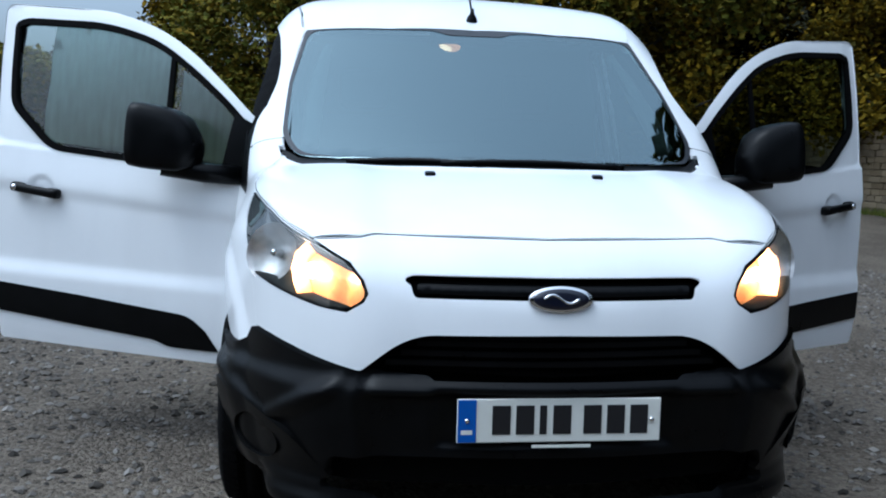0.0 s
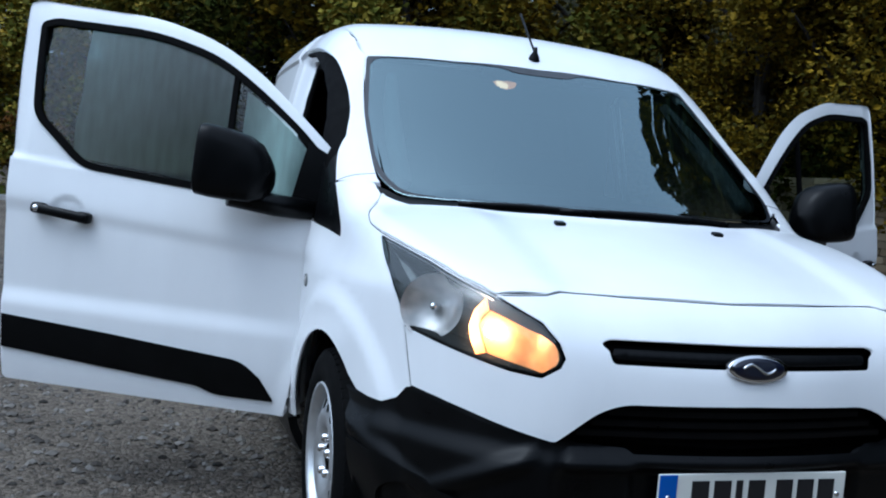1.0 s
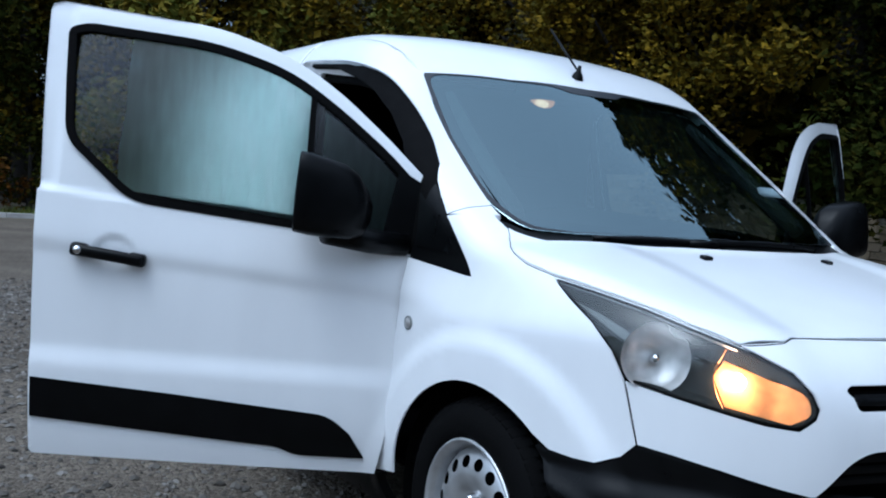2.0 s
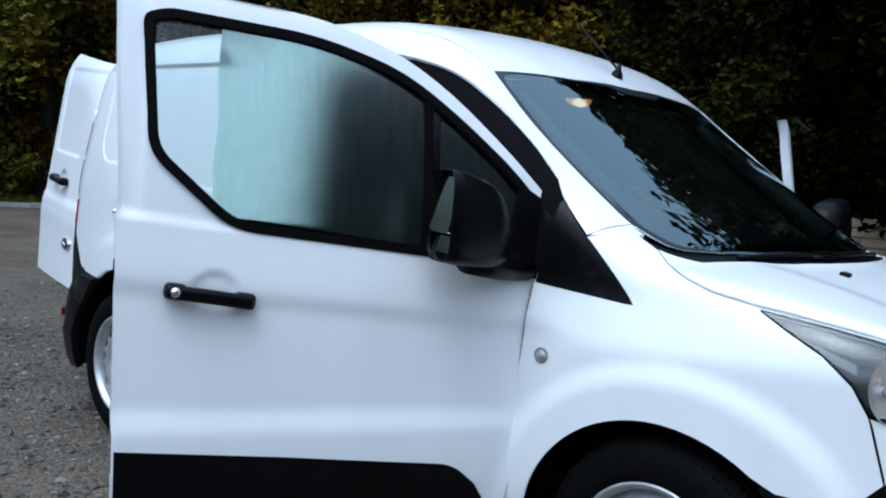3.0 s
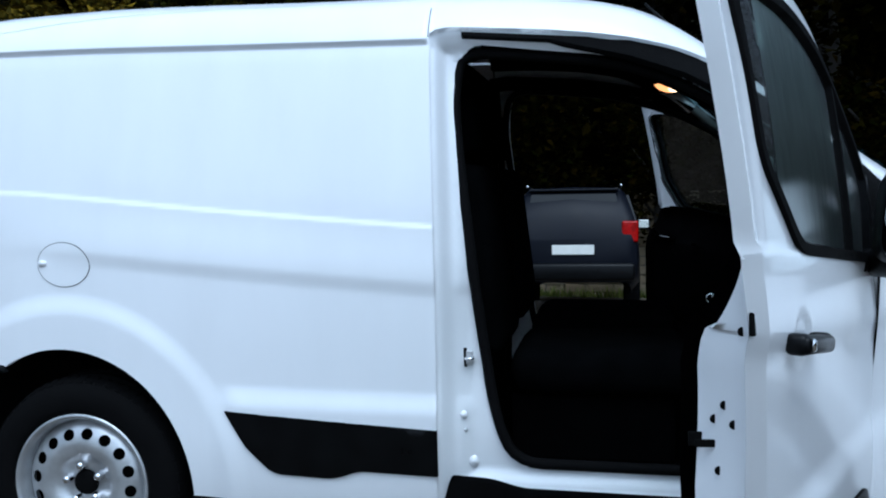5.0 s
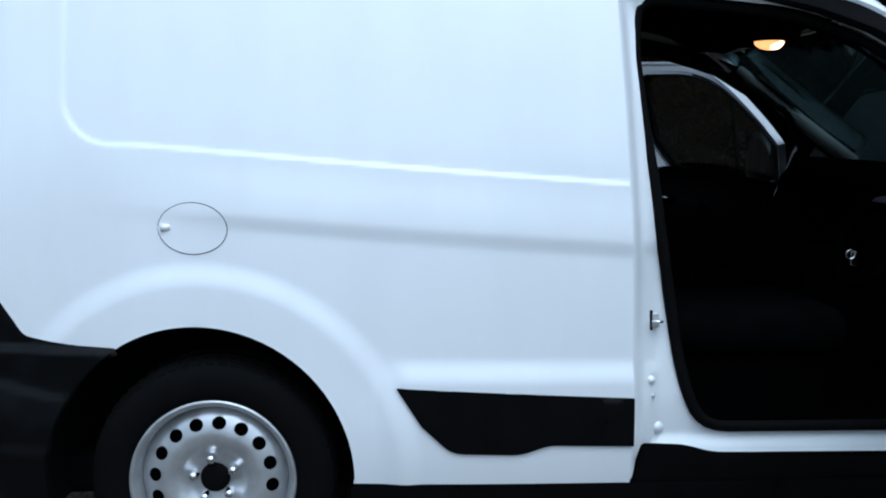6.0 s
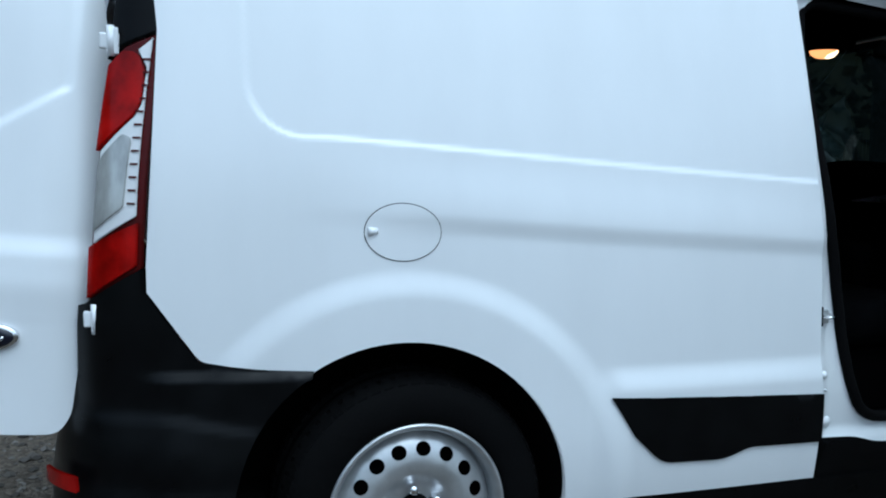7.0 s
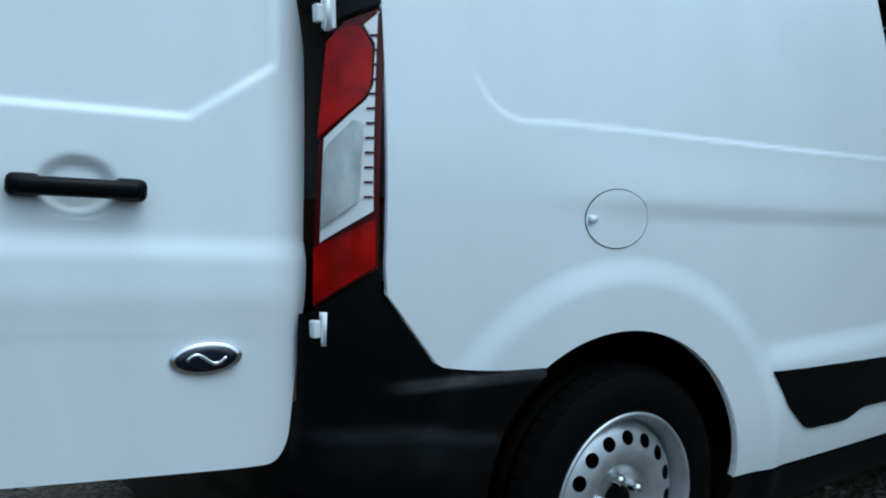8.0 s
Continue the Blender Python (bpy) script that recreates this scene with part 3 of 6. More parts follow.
for s in (-1, 1):
    loop = rounded(LAMP, 0.025, 0.012)
    loop = loop * np.array([s, 1.0])
    hl = part("headlamp", sheet(inset(loop, 0.003), [], on_front, -0.092, 0.03, 0.0), LAMP_IN, van, "clear headlamp with a lit amber-white bulb")
    part("lamp_lens", sheet(loop, [], on_front, 0.002, 0.022, 0.0), LENS, hl)
    part("lens_sheen", sheet(inset(loop, 0.004), [], on_front, -0.003, 0.03, 0.0), SHEEN_LENS, hl, "faint pale film for the sky's sheen on the lens")
    part("lamp_rim", sheet(inset(loop, 0.0), [inset(loop, 0.0055)], on_front, -0.002, 0.02, 0.095, 0.001), BLACK, hl)
    # lit amber chamber filling the inner end behind a slanting rib
    k2 = np.array([s, 1.0])
    cham = rounded([(0.446, 0.778, 0.02), (0.438, 0.735, 0.02), (0.480, 0.707), (0.632, 0.731), (0.660, 0.800), (0.622, 0.878), (0.495, 0.826)], 0.004, 0.015) * k2
    part("lamp_chamber", sheet(cham, [], on_front, lambda q: -0.066 + 0.050 * step(0.10, 0.0, np.abs(q[:, 0]) - 0.44) ** 2, 0.016, 0.0), AMBER, hl, "amber reflector chamber glowing round the lit bulb")
    rib = on_front(np.array([(0.634, 0.732), (0.650, 0.765), (0.658, 0.800), (0.648, 0.842), (0.624, 0.880)]) * k2)
    nr = slope_of(rib)
    part("chamber_rib", mesh_of([*(rib - nr * 0.016), *(rib - nr * 0.085)], [(i, i + 1, i + 6, i + 5) for i in range(4)]), AMBER, hl)
    c = on_front(np.array([[0.595 * s, 0.797]]))[0]
    n = np.array((0.42 * s, -0.90, 0.10))
    part("bulb", lathe([(-0.026, 0.016), (0.004, 0.020), (0.016, 0.016), (0.022, 0.0)], c - n * 0.042, n, 20), BULB, hl)
    # clear main bowl with its unlit bulb, filling the outer half
    c = on_front(np.array([[0.768 * s, 0.836]]))[0]
    n = np.array((0.58 * s, -0.79, 0.20))
    n /= np.linalg.norm(n)
    c = c - n * 0.054
    r = 0.082
    bowl = part("reflector", lathe([(0.020, r), (0.017, r * 0.96), (0.002, r * 0.84), (-0.012, r * 0.60), (-0.020, r * 0.30), (-0.022, 0.012)], c, n, 48), BOWL, hl)
    part("bulb", lathe([(-0.02, 0.012), (0.006, 0.012), (0.014, 0.008), (0.016, 0.0)], c, n, 20), REFLECT, hl)
    # pale reflector in the lamp's tail along the wing
    tail_ = rounded([(0.862, 0.862), (0.925, 0.914), (0.985, 0.952), (1.020, 0.972), (0.930, 0.946), (0.855, 0.905)], 0.004, 0.012) * k2
    part("lamp_strip", sheet(tail_, [], on_front, -0.055, 0.016, 0.004), PALE, hl)

# front wings
for s in (-1, 1):
    tri_p = polar_of(side_points(TRI))
    dfr = polar_of(side_points(DOOR_FRONT))
    ar = polar_of(side_points([p for p in arc(*ARCH_F, 2, 132)]))
    wing = [(0.838, 0.772)] + LAMP_BACK + [(1.055, 0.996)] + HOOD_SIDE[4:] + [(1.43, 1.165), (tri_p[1][0], tri_p[1][1]), (tri_p[2][0], tri_p[2][1])] + [tuple(p) for p in dfr] + [tuple(p) for p in ar] + WING_LOW + [(0.80, 0.626)]
    part("front_wing", sheet(rounded(flip_x(wing) if s < 0 else wing, 0.0, 0.02), [], on_front, 0.0, 0.022, 0.006), WHITE, van)
    # black corner panel in front of the door
    part("corner_panel", sheet(rounded([(p[0], p[1]) for p in TRI], 0.015, 0.02), [], on_side(s), -0.002, 0.025, 0.012, 0.002), BLACK, van)
    part("corner_pane", sheet(rounded([(1.248, 1.215), (1.13, 1.110), (1.055, 1.032), (1.25, 1.045)], 0.012, 0.02), [], on_side(s), 0.001, 0.025, 0.002), BLACK, van)
    c = on_side(s)(np.array([[1.222, 0.816]]))[0]
    ri = part("side_repeater", lathe([(-0.004, 0.022), (0.003, 0.0215), (0.005, 0.018), (0.003, 0.016)], c, (s, 0, 0), 28), PALE, van, "round clear side repeater lamp")
    part("repeater_lens", lathe([(0.003, 0.016), (0.006, 0.011), (0.0075, 0.0)], c, (s, 0, 0), 24), BOWL, ri)

# bonnet
he = on_front(np.array(HOOD_EDGE)); hs = on_front(np.array(HOOD_SIDE))
rear = [(a, 0.722 + 0.385 * a * a) for a in (0.66, 0.5, 0.35, 0.2, 0.1, 0.0)]
half = [tuple(p[:2]) for p in he] + [tuple(p[:2]) for p in hs] + [(0.70, 0.945)] + rear
bonnet = part("bonnet", sheet(rounded(mirrored(half), 0.0, 0.02), [], on_top, 0.0, 0.02, 0.006, 0.003), WHITE, van, "white bonnet with light dirt")
for s in (-1, 1):
    c = on_top(np.array([[0.266 * s, 0.660]]))[0]
    part("washer_nozzle", box(-0.016, 0.016, -0.012, 0.014, -0.004, 0.010, 0.004, Matrix.Translation(c) @ pose(0, 0, 0, 15, 0, 0)), BLACK, van)

# dark joints between the panels
def joint(points, r=0.0032, proud=-0.0012):
    p = np.asarray(points)
    return tube(p - slope_of(p) * (r - proud), r, 6)


def fine(pairs, k=6):
    q = np.array([p[:2] for p in pairs], float)
    return np.concatenate([q[i] + (q[i + 1] - q[i]) * np.linspace(0, 1, k, endpoint=False)[:, None] for i in range(len(q) - 1)] + [q[-1:]])


full = HOOD_EDGE[::-1] + flip_x(HOOD_EDGE[1:])
part("bonnet_joint", joint(on_front(fine(full)), 0.0016), GAP, van)
fp_ = on_front(fine(full))
part("joint_filler", tube(fp_ - slope_of(fp_) * 0.012, 0.0095, 8), WHITE, van)
for s in (-1, 1):
    k = np.array((s, 1.0))
    hp_ = on_front(fine(HOOD_EDGE[-1:] + HOOD_SIDE) * k)
    part("bonnet_joint", joint(hp_, 0.0012), GAP, van)
    part("joint_filler", tube(hp_ - slope_of(hp_) * 0.0115, 0.0095, 8), WHITE, van)
    part("bumper_joint", joint(on_front(fine([(0.838, 0.772), (0.80, 0.626)]) * k), 0.0014), GAP, van)
    part("door_joint", joint(on_side(s)(fine(DOOR_FRONT))), GAP, van)
    part("pillar_joint", joint(on_side(s)(fine([(1.13, 1.147), (1.085, 1.172), (1.056, 1.182)])), 0.0022, 0.0006), GAP, van)
    part("roof_joint", joint(on_side(s)(fine([(2.462, 1.672), (2.462, 1.72), (2.462, 1.765)])), 0.0026, 0.0008), GAP, van)

# windscreen, scuttle and wipers
ws_half = [(0.0, 0.765), (0.2, 0.781), (0.4, 0.829), (0.55, 0.885), (0.68, 0.955, 0.05), (0.738, 1.07, 0.08), (0.726, 1.30), (0.668, 1.585, 0.03), (0.34, 1.520), (0.0, 1.497)]
ws_loop = rounded(mirrored(ws_half), 0.0, 0.03)
part("windscreen", sheet(ws_loop, [], on_top, -0.003, 0.04, 0.004), SCREEN, van, "misted windscreen mirroring the overcast sky")
mist_half = [(0.0, 0.80), (0.4, 0.86), (0.64, 0.98, 0.05), (0.70, 1.09, 0.06), (0.69, 1.28), (0.63, 1.54, 0.03), (0.34, 1.475), (0.24, 1.452), (0.19, 1.405), (0.13, 1.43), (0.07, 1.385), (0.0, 1.41)]
part("condensation", sheet(rounded(mirrored(mist_half), 0.0, 0.03), [], on_top, -0.012, 0.06, 0.0), MIST_SCREEN, van, "thin mist inside the windscreen")
frit_in = [(0.0, 0.772), (0.2, 0.788), (0.4, 0.836), (0.55, 0.893), (0.665, 0.962, 0.05), (0.718, 1.08, 0.08), (0.706, 1.30), (0.652, 1.562, 0.05), (0.34, 1.500), (0.16, 1.478, 0.03), (0.11, 1.445, 0.03), (0.0, 1.440)]
part("screen_border", sheet(ws_loop, [rounded(mirrored(frit_in), 0.0, 0.03)], on_top, -0.0012, 0.03, 0.0), FRIT, van, "black printed windscreen border")
sc = [(0.0, 0.722), (0.2, 0.738), (0.4, 0.784), (0.55, 0.840), (0.66, 0.892), (0.72, 0.955), (0.735, 1.02), (0.68, 0.955), (0.55, 0.885), (0.4, 0.829), (0.2, 0.781), (0.0, 0.765)]
part("scuttle", sheet(rounded(mirrored(sc), 0, 0.03), [], on_top, -0.012, 0.03, 0.0, -0.004), BLACK, van)
for s, x0, x1, yy in ((1, 0.40, -0.22, -0.022), (1, -0.12, -0.52, -0.022)):
    xs = np.linspace(x0, x1, 9)
    w_ = np.stack([xs, 0.770 + 0.385 * xs * xs + yy + 0.012 * np.sin(np.linspace(0, 3, 9))], 1)
    p = on_top(w_)
    p = p - slope_of(p) * 0.002
    wp = part("wiper", tube(p, 0.008, 8), BLACK, van)
    part("wiper_blade", tube(p - np.array((0, 0, 0.008)), 0.005, 6), RUBBER, wp)

# roof and sides
for s in (-1, 1):
    p = on_top(np.array([[s * a, y] for a, y in ((0.690, 1.46), (0.668, 1.55), (0.664, 1.62), (0.672, 1.70))]))
    part("pillar_seam", tube(p - slope_of(p) * 0.0225, 0.0205, 10), WHITE, van)
edge_y = np.concatenate([np.linspace(1.60, 2.4, 9), np.linspace(2.5, 4.06, 14)])
edge_x = 0.700 - 0.03 * step(1.9, 1.55, edge_y) - 0.03 * step(3.8, 4.2, edge_y)
roof_edge = on_top(np.stack([edge_x, edge_y], 1))
roof_half = [(0.0, 1.485), (0.34, 1.508), (0.658, 1.572)] + [tuple(p[:2]) for p in roof_edge] + [(0.60, 4.14), (0.45, 4.17), (0.0, 4.185)]
roof = part("roof", sheet(rounded(mirrored(roof_half), 0.0, 0.04), [], on_top, lambda q: -0.006 * step(0.012, 0.0, np.abs(np.abs(q[:, 0]) - 0.55)) * step(1.9, 2.1, q[:, 1]), 0.035, 0.01, 0.0), WHITE, van)
DOOR_TOP = [(1.205, 1.245), (1.240, 1.302), (1.329, 1.391, 0.07), (1.456, 1.496, 0.09), (1.633, 1.606, 0.09), (1.825, 1.655, 0.1), (2.05, 1.680, 0.1), (2.40, 1.700, 0.02), (2.458, 1.690, 0.02)]
DOOR_REAR = [(2.452, 1.53), (2.446, 1.38), (2.440, 1.2), (2.436, 1.06), (2.432, 0.88), (2.432, 0.6), (2.434, 0.335)]
for s in (-1, 1):
    ws_edge = on_top(np.array([[a, y] for a, y in ((0.722, 1.02), (0.724, 1.09), (0.712, 1.30), (0.688, 1.45), (0.658, 1.575))]))
    upper = [tuple(p[1:]) for p in ws_edge] + [tuple(p[1:]) for p in roof_edge]
    arch = arc(*ARCH_R, 56.5, 182, 30)
    tail = [(4.13, 1.66), (4.118, 1.458), (4.160, 0.930), (4.160, 0.872), (4.050, 0.712, 0.02), (3.99, 0.702)]
    loop = upper + tail + [p for p in arch] + [(3.183, 0.325)] + [(2.436, 0.325)] + DOOR_REAR[::-1][1:] + DOOR_TOP[::-1] + [(1.13, 1.147)]
    part("body_side", sheet(rounded(loop, 0.0, 0.02), [], on_side(s), 0.0, 0.0095 if s < 0 else 0.02, 0.02), WHITE, van, "white ribbed body side with faint rain streaks")

    # recessed door frame with its rounded aperture
    frame_out = DOOR_TOP + DOOR_REAR + [(1.345, 0.335)] + DOOR_FRONT[::-1][1:]
    hole = [(1.275, 1.245), (1.375, 1.385, 0.05), (1.50, 1.485, 0.09), (1.66, 1.575, 0.09), (1.86, 1.630, 0.1), (2.372, 1.676, 0.10), (2.398, 1.52, 0.1), (2.378, 1.32), (2.359, 1.16), (2.342, 1.0), (2.319, 0.83), (2.286, 0.62, 0.08), (2.232, 0.448, 0.12), (1.55, 0.440, 0.12), (1.44, 0.60, 0.1), (1.35, 0.80, 0.1), (1.30, 1.05)]
    if s > 0:
        hole[-4:] = [(1.62, 0.440, 0.12), (1.54, 0.60, 0.1), (1.44, 0.80, 0.1), (1.33, 1.06)]
        hole[:6] = [(1.215, 1.265), (1.300, 1.400, 0.05), (1.415, 1.505, 0.09), (1.60, 1.612, 0.09), (1.83, 1.655, 0.1), (2.365, 1.690, 0.12)]
    hl_ = rounded(hole, 0.02, 0.02)
    on_frame, frame_way = frame_skin(s)
    fr_loop = rounded(frame_out, 0.0, 0.02)
    fine_loop = rounded(frame_out, 0.0, 0.006)

    def frame_lift(q):
        """The frame turns in from the body's edge in two folds, with a dimple behind the striker."""
        d = np.sqrt(((q[:, None, :] - fine_loop[None]) ** 2).sum(2)).min(1) * np.where(within(q, fine_loop), 1, -1)
        dimple = 0.008 * step(2.33, 2.36, q[:, 0]) * step(0.62, 0.66, q[:, 1]) * step(0.98, 0.93, q[:, 1]) * step(2.40, 2.375, q[:, 0])
        return -0.019 - 0.045 * step(0.0, 0.045, d) - 0.025 * step(0.045, 0.10, d) - dimple
    part("door_frame", sheet(inset(fr_loop, -0.01), [hl_], on_frame, frame_lift, 0.013 if s < 0 else 0.02, 0.02, 0.0, way=frame_way), WHITE, van, "white door frame with rubber seal")
    # black weather strip under the roof rail
    strip = [(2.365, 1.696), (1.95, 1.668), (1.825, 1.650), (1.825, 1.634), (1.95, 1.650), (2.365, 1.680)]
    part("weather_strip", sheet(rounded(strip, 0.002, 0.02), [], on_side(s), -0.012, 0.015, 0.02), RUBBER, van)
    land = [(1.245, 1.03), (1.195, 1.240), (1.226, 1.306), (1.323, 1.397), (1.452, 1.502), (1.632, 1.612), (1.82, 1.652), (2.08, 1.664), (1.82, 1.606), (1.67, 1.555), (1.515, 1.468), (1.400, 1.372), (1.312, 1.240), (1.325, 1.05)]
    if s > 0:
        land[7:] = [(1.82, 1.640), (1.61, 1.590), (1.435, 1.484), (1.322, 1.377), (1.232, 1.245), (1.285, 1.05)]
    part("pillar_seal", sheet(rounded(land, 0.0, 0.02), [], on_side(s), -0.012, 0.02, 0.03, 0.0), RUBBER, van)
    q = inset(hl_, 0.004 if s < 0 else -0.016)
    part("door_seal", tube(on_frame(q) - frame_way(q) * 0.084, 0.016, 8, closed=True), RUBBER, van)
    if s < 0:
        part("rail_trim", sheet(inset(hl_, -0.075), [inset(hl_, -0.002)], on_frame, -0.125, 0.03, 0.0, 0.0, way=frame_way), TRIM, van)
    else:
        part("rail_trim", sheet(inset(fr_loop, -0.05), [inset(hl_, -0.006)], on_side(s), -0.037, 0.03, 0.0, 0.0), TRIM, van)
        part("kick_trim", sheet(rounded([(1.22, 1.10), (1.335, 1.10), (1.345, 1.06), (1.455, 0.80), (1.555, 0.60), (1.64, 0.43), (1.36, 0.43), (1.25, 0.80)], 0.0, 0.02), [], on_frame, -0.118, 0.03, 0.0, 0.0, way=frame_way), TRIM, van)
    # striker, hinge-side plugs and pins on the frame
    for yy, zz, r, tone in ((2.345, 0.450, 0.019, WHITE), (2.368, 0.60, 0.013, WHITE), (2.362, 0.555, 0.006, STEEL)):
        q = np.array([[yy, zz]])
        c = (on_frame(q) + frame_way(q) * frame_lift(q)[:, None])[0]
        part("plug", lathe([(0.008, 0.0), (0.006, r * 0.7), (0.002, r * 0.8), (0.0, r)], c, (s, 0, 0), 16), tone, van)
    c = on_frame(np.array([[2.352, 0.757]]))[0] - np.array((s * 0.084, 0, 0))
    st = part("striker", box(-0.006, 0.006, -0.010, 0.010, -0.020, 0.020, 0.003, Matrix.Translation(c)), STEEL, van, "worn steel door striker")
    part("striker_pin", tube([c + np.array((0, -0.012, 0)), c + np.array((s * 0.026, -0.012, 0)), c + np.array((s * 0.026, 0.008, 0)), c + np.array((0, 0.010, 0))], 0.0045, 8), CHROME, st)
    part("striker_plate", box(-0.003, 0.003, -0.007, 0.007, -0.028, 0.028, 0.002, Matrix.Translation(c + np.array((s * 0.002, 0.014, 0)))), BLACK, st)
    for zz, h in ((1.07, 0.030), (1.125, 0.026), (0.995, 0.008)):
        c = on_frame(np.array([[2.369 + 0.12 * (zz - 1.04), zz]]))[0] - np.array((s * 0.086, 0, 0))
        part("latch_plate", box(-0.004, 0.004, -0.008, 0.008, -h, h, 0.002, Matrix.Translation(c)), BLACK, van)

    # side moulding behind the door, sills
    mould = [(3.068, 0.597, 0.01), (2.430, 0.568), (2.430, 0.432), (2.66, 0.437, 0.02), (2.735, 0.410, 0.03), (2.92, 0.415, 0.03), (3.00, 0.490)]
    part("side_moulding", sheet(rounded(mould, 0.004, 0.02), [], on_side(s), lambda q: 0.006 + 0 * q[:, 0], 0.02, 0.012), BLACK, van, "black plastic rubbing strip")
    part("sill", sheet(rounded([(3.19, 0.324), (1.34, 0.324), (1.30, 0.215), (3.20, 0.215)], 0.01, 0.03), [], on_side(s), 0.004, 0.03, 0.03), BLACK, van)
    kick = [(2.402, 0.428, 0.015), (2.285, 0.422, 0.03), (2.20, 0.397, 0.03), (1.40, 0.384), (1.35, 0.31), (2.436, 0.31)]
    part("kick_strip", sheet(rounded(kick, 0.0, 0.02), [], on_side(s), -0.008, 0.03, 0.03), BLACK, van)

    # fuel flap on the driver's side
    if s < 0:
        ring = np.array([(3.586 + 0.090 * math.cos(a), 1.006 + 0.067 * math.sin(a)) for a in np.linspace(0, 2 * math.pi, 48, endpoint=False)])
        p = on_side(s)(ring)
        ff = part("fuel_flap", sheet(ring, [], on_side(s), 0.0016, 0.03, 0.006, 0.0), WHITE, van)
        part("flap_gap", tube(p + slope_of(p) * 0.0002, 0.0017, 6, closed=True), GAP, ff)
        q = on_side(s)(np.array([[3.668, 1.007], [3.645, 1.009]]))
        part("flap_lip", tube(q + slope_of(q) * 0.001, 0.008, 8, radii=[0.011, 0.007]), WHITE, ff)

    # wheel arch liners
    for cy, cz, r in (ARCH_F, ARCH_R):
        xo = 0.872 if cy > 2 else 0.862
        aa = np.linspace(radians(-14), radians(194), 37)
        lv = [(s * (xo - d), cy + q * math.cos(a), cz + q * math.sin(a)) for d, q in ((0.0, r + 0.006), (0.03, r + 0.012), (0.32, r + 0.012), (0.32, 0.05)) for a in aa]
        part("arch_liner", mesh_of(lv, [(j * 37 + i, j * 37 + i + 1, (j + 1) * 37 + i + 1, (j + 1) * 37 + i) for j in range(3) for i in range(36)]), GAP, van)

# tail: lamps, bumper, doors
def on_tail(q):
    """q: bearing from straight back round an axis 3.2 m behind the nose, and height."""
    t = q[:, 0]
    return march(np.stack([0 * t, 0 * t + 3.2, q[:, 1]], 1), np.stack([np.sin(t), np.cos(t), 0 * t], 1), 1.9)


RED = material("red_lamp_plastic", (0.30, 0.0012, 0.0006), 0.16, shine=0.22, vary=0.55, scale=14)
CLEAR_LAMP = material("clear_lamp_plastic", (0.56, 0.56, 0.54), 0.14, metal=0.35, coat=0.5, vary=0.32, scale=26, stretch=(1, 1, 0.4))
LAMP_WHITE = material("lamp_white_frame", (0.78, 0.78, 0.78), 0.3)
IN, OUT = 0.596, 0.690
for s in (-1, 1):
    f = (lambda lp: flip_x(lp)) if s < 0 else (lambda lp: lp)
    outer = [(OUT + 0.004, 1.455), (OUT + 0.003, 0.925), (IN - 0.004, 0.845), (IN - 0.006, 1.0), (IN + 0.002, 1.38), (IN + 0.03, 1.42)]
    tl = part("tail_lamp", sheet(rounded(f(outer), 0.004, 0.02), [], on_tail, -0.006, 0.025, 0.02), RED_DARK, van, "tall red and clear tail lamp")
    part("red_lens", sheet(rounded(f([(0.657, 1.408, 0.02), (0.675, 1.365, 0.02), (0.675, 1.272, 0.03), (0.594, 1.180), (0.601, 1.376), (0.628, 1.410)]), 0.006, 0.015), [], on_tail, 0.006, 0.02, 0.012), RED, tl)
    part("red_lens", sheet(rounded(f([(OUT - 0.003, 1.030), (OUT - 0.003, 0.930), (IN - 0.002, 0.850), (IN - 0.003, 0.970)]), 0.006, 0.015), [], on_tail, 0.006, 0.02, 0.012), RED, tl)
    white = [(OUT - 0.010, 1.440), (OUT - 0.006, 1.04), (IN + 0.006, 0.975), (IN + 0.008, 1.185), (0.665, 1.262), (0.674, 1.29), (0.674, 1.37), (0.655, 1.41)]
    part("lamp_frame", sheet(rounded(f(white), 0.004, 0.015), [], on_tail, 0.003, 0.02, 0.008), LAMP_WHITE, tl)
    part("clear_lens", sheet(rounded(f([(0.668, 1.215, 0.02), (0.664, 1.06, 0.01), (0.604, 1.0), (0.606, 1.165, 0.02), (0.65, 1.225, 0.02)]), 0.006, 0.015), [], on_tail, 0.009, 0.015, 0.008), CLEAR_LAMP, tl)
    for k in range(12):
        z = 1.39 - 0.029 * k
        part("lamp_rib", sheet(rounded(f([(OUT - 0.010, z), (OUT - 0.010, z - 0.004), (OUT - 0.022, z - 0.004), (OUT - 0.022, z)]), 0, 0.02), [], on_tail, 0.0055, 0.03, 0.004, 0.0), RED_DARK, tl)
    # black pillar trim over the lamp
    part("pillar_trim", sheet(rounded(f([(OUT + 0.004, 1.460), (OUT, 1.66), (IN - 0.01, 1.66), (IN - 0.008, 1.39), (IN + 0.028, 1.426)]), 0.003, 0.02), [], on_tail, -0.004, 0.03, 0.02), BLACK, van)

top = [(0.0, 0.47), (0.45, 0.47, 0.03), (0.50, 0.60, 0.05), (0.565, 0.66), (0.572, 0.835), (IN - 0.004, 0.842), (OUT, 0.922), (OUT + 0.004, 0.872)]
sp = side_points([(4.055, 0.712), (3.99, 0.700), (3.80, 0.690)] + arc(*ARCH_R, 56, 5, 8) + [(3.975, 0.25)])
top += [(float(np.arctan2(p[0], p[1] - 3.2)), float(p[2])) for p in sp] + [(0.5, 0.22), (0.0, 0.22)]


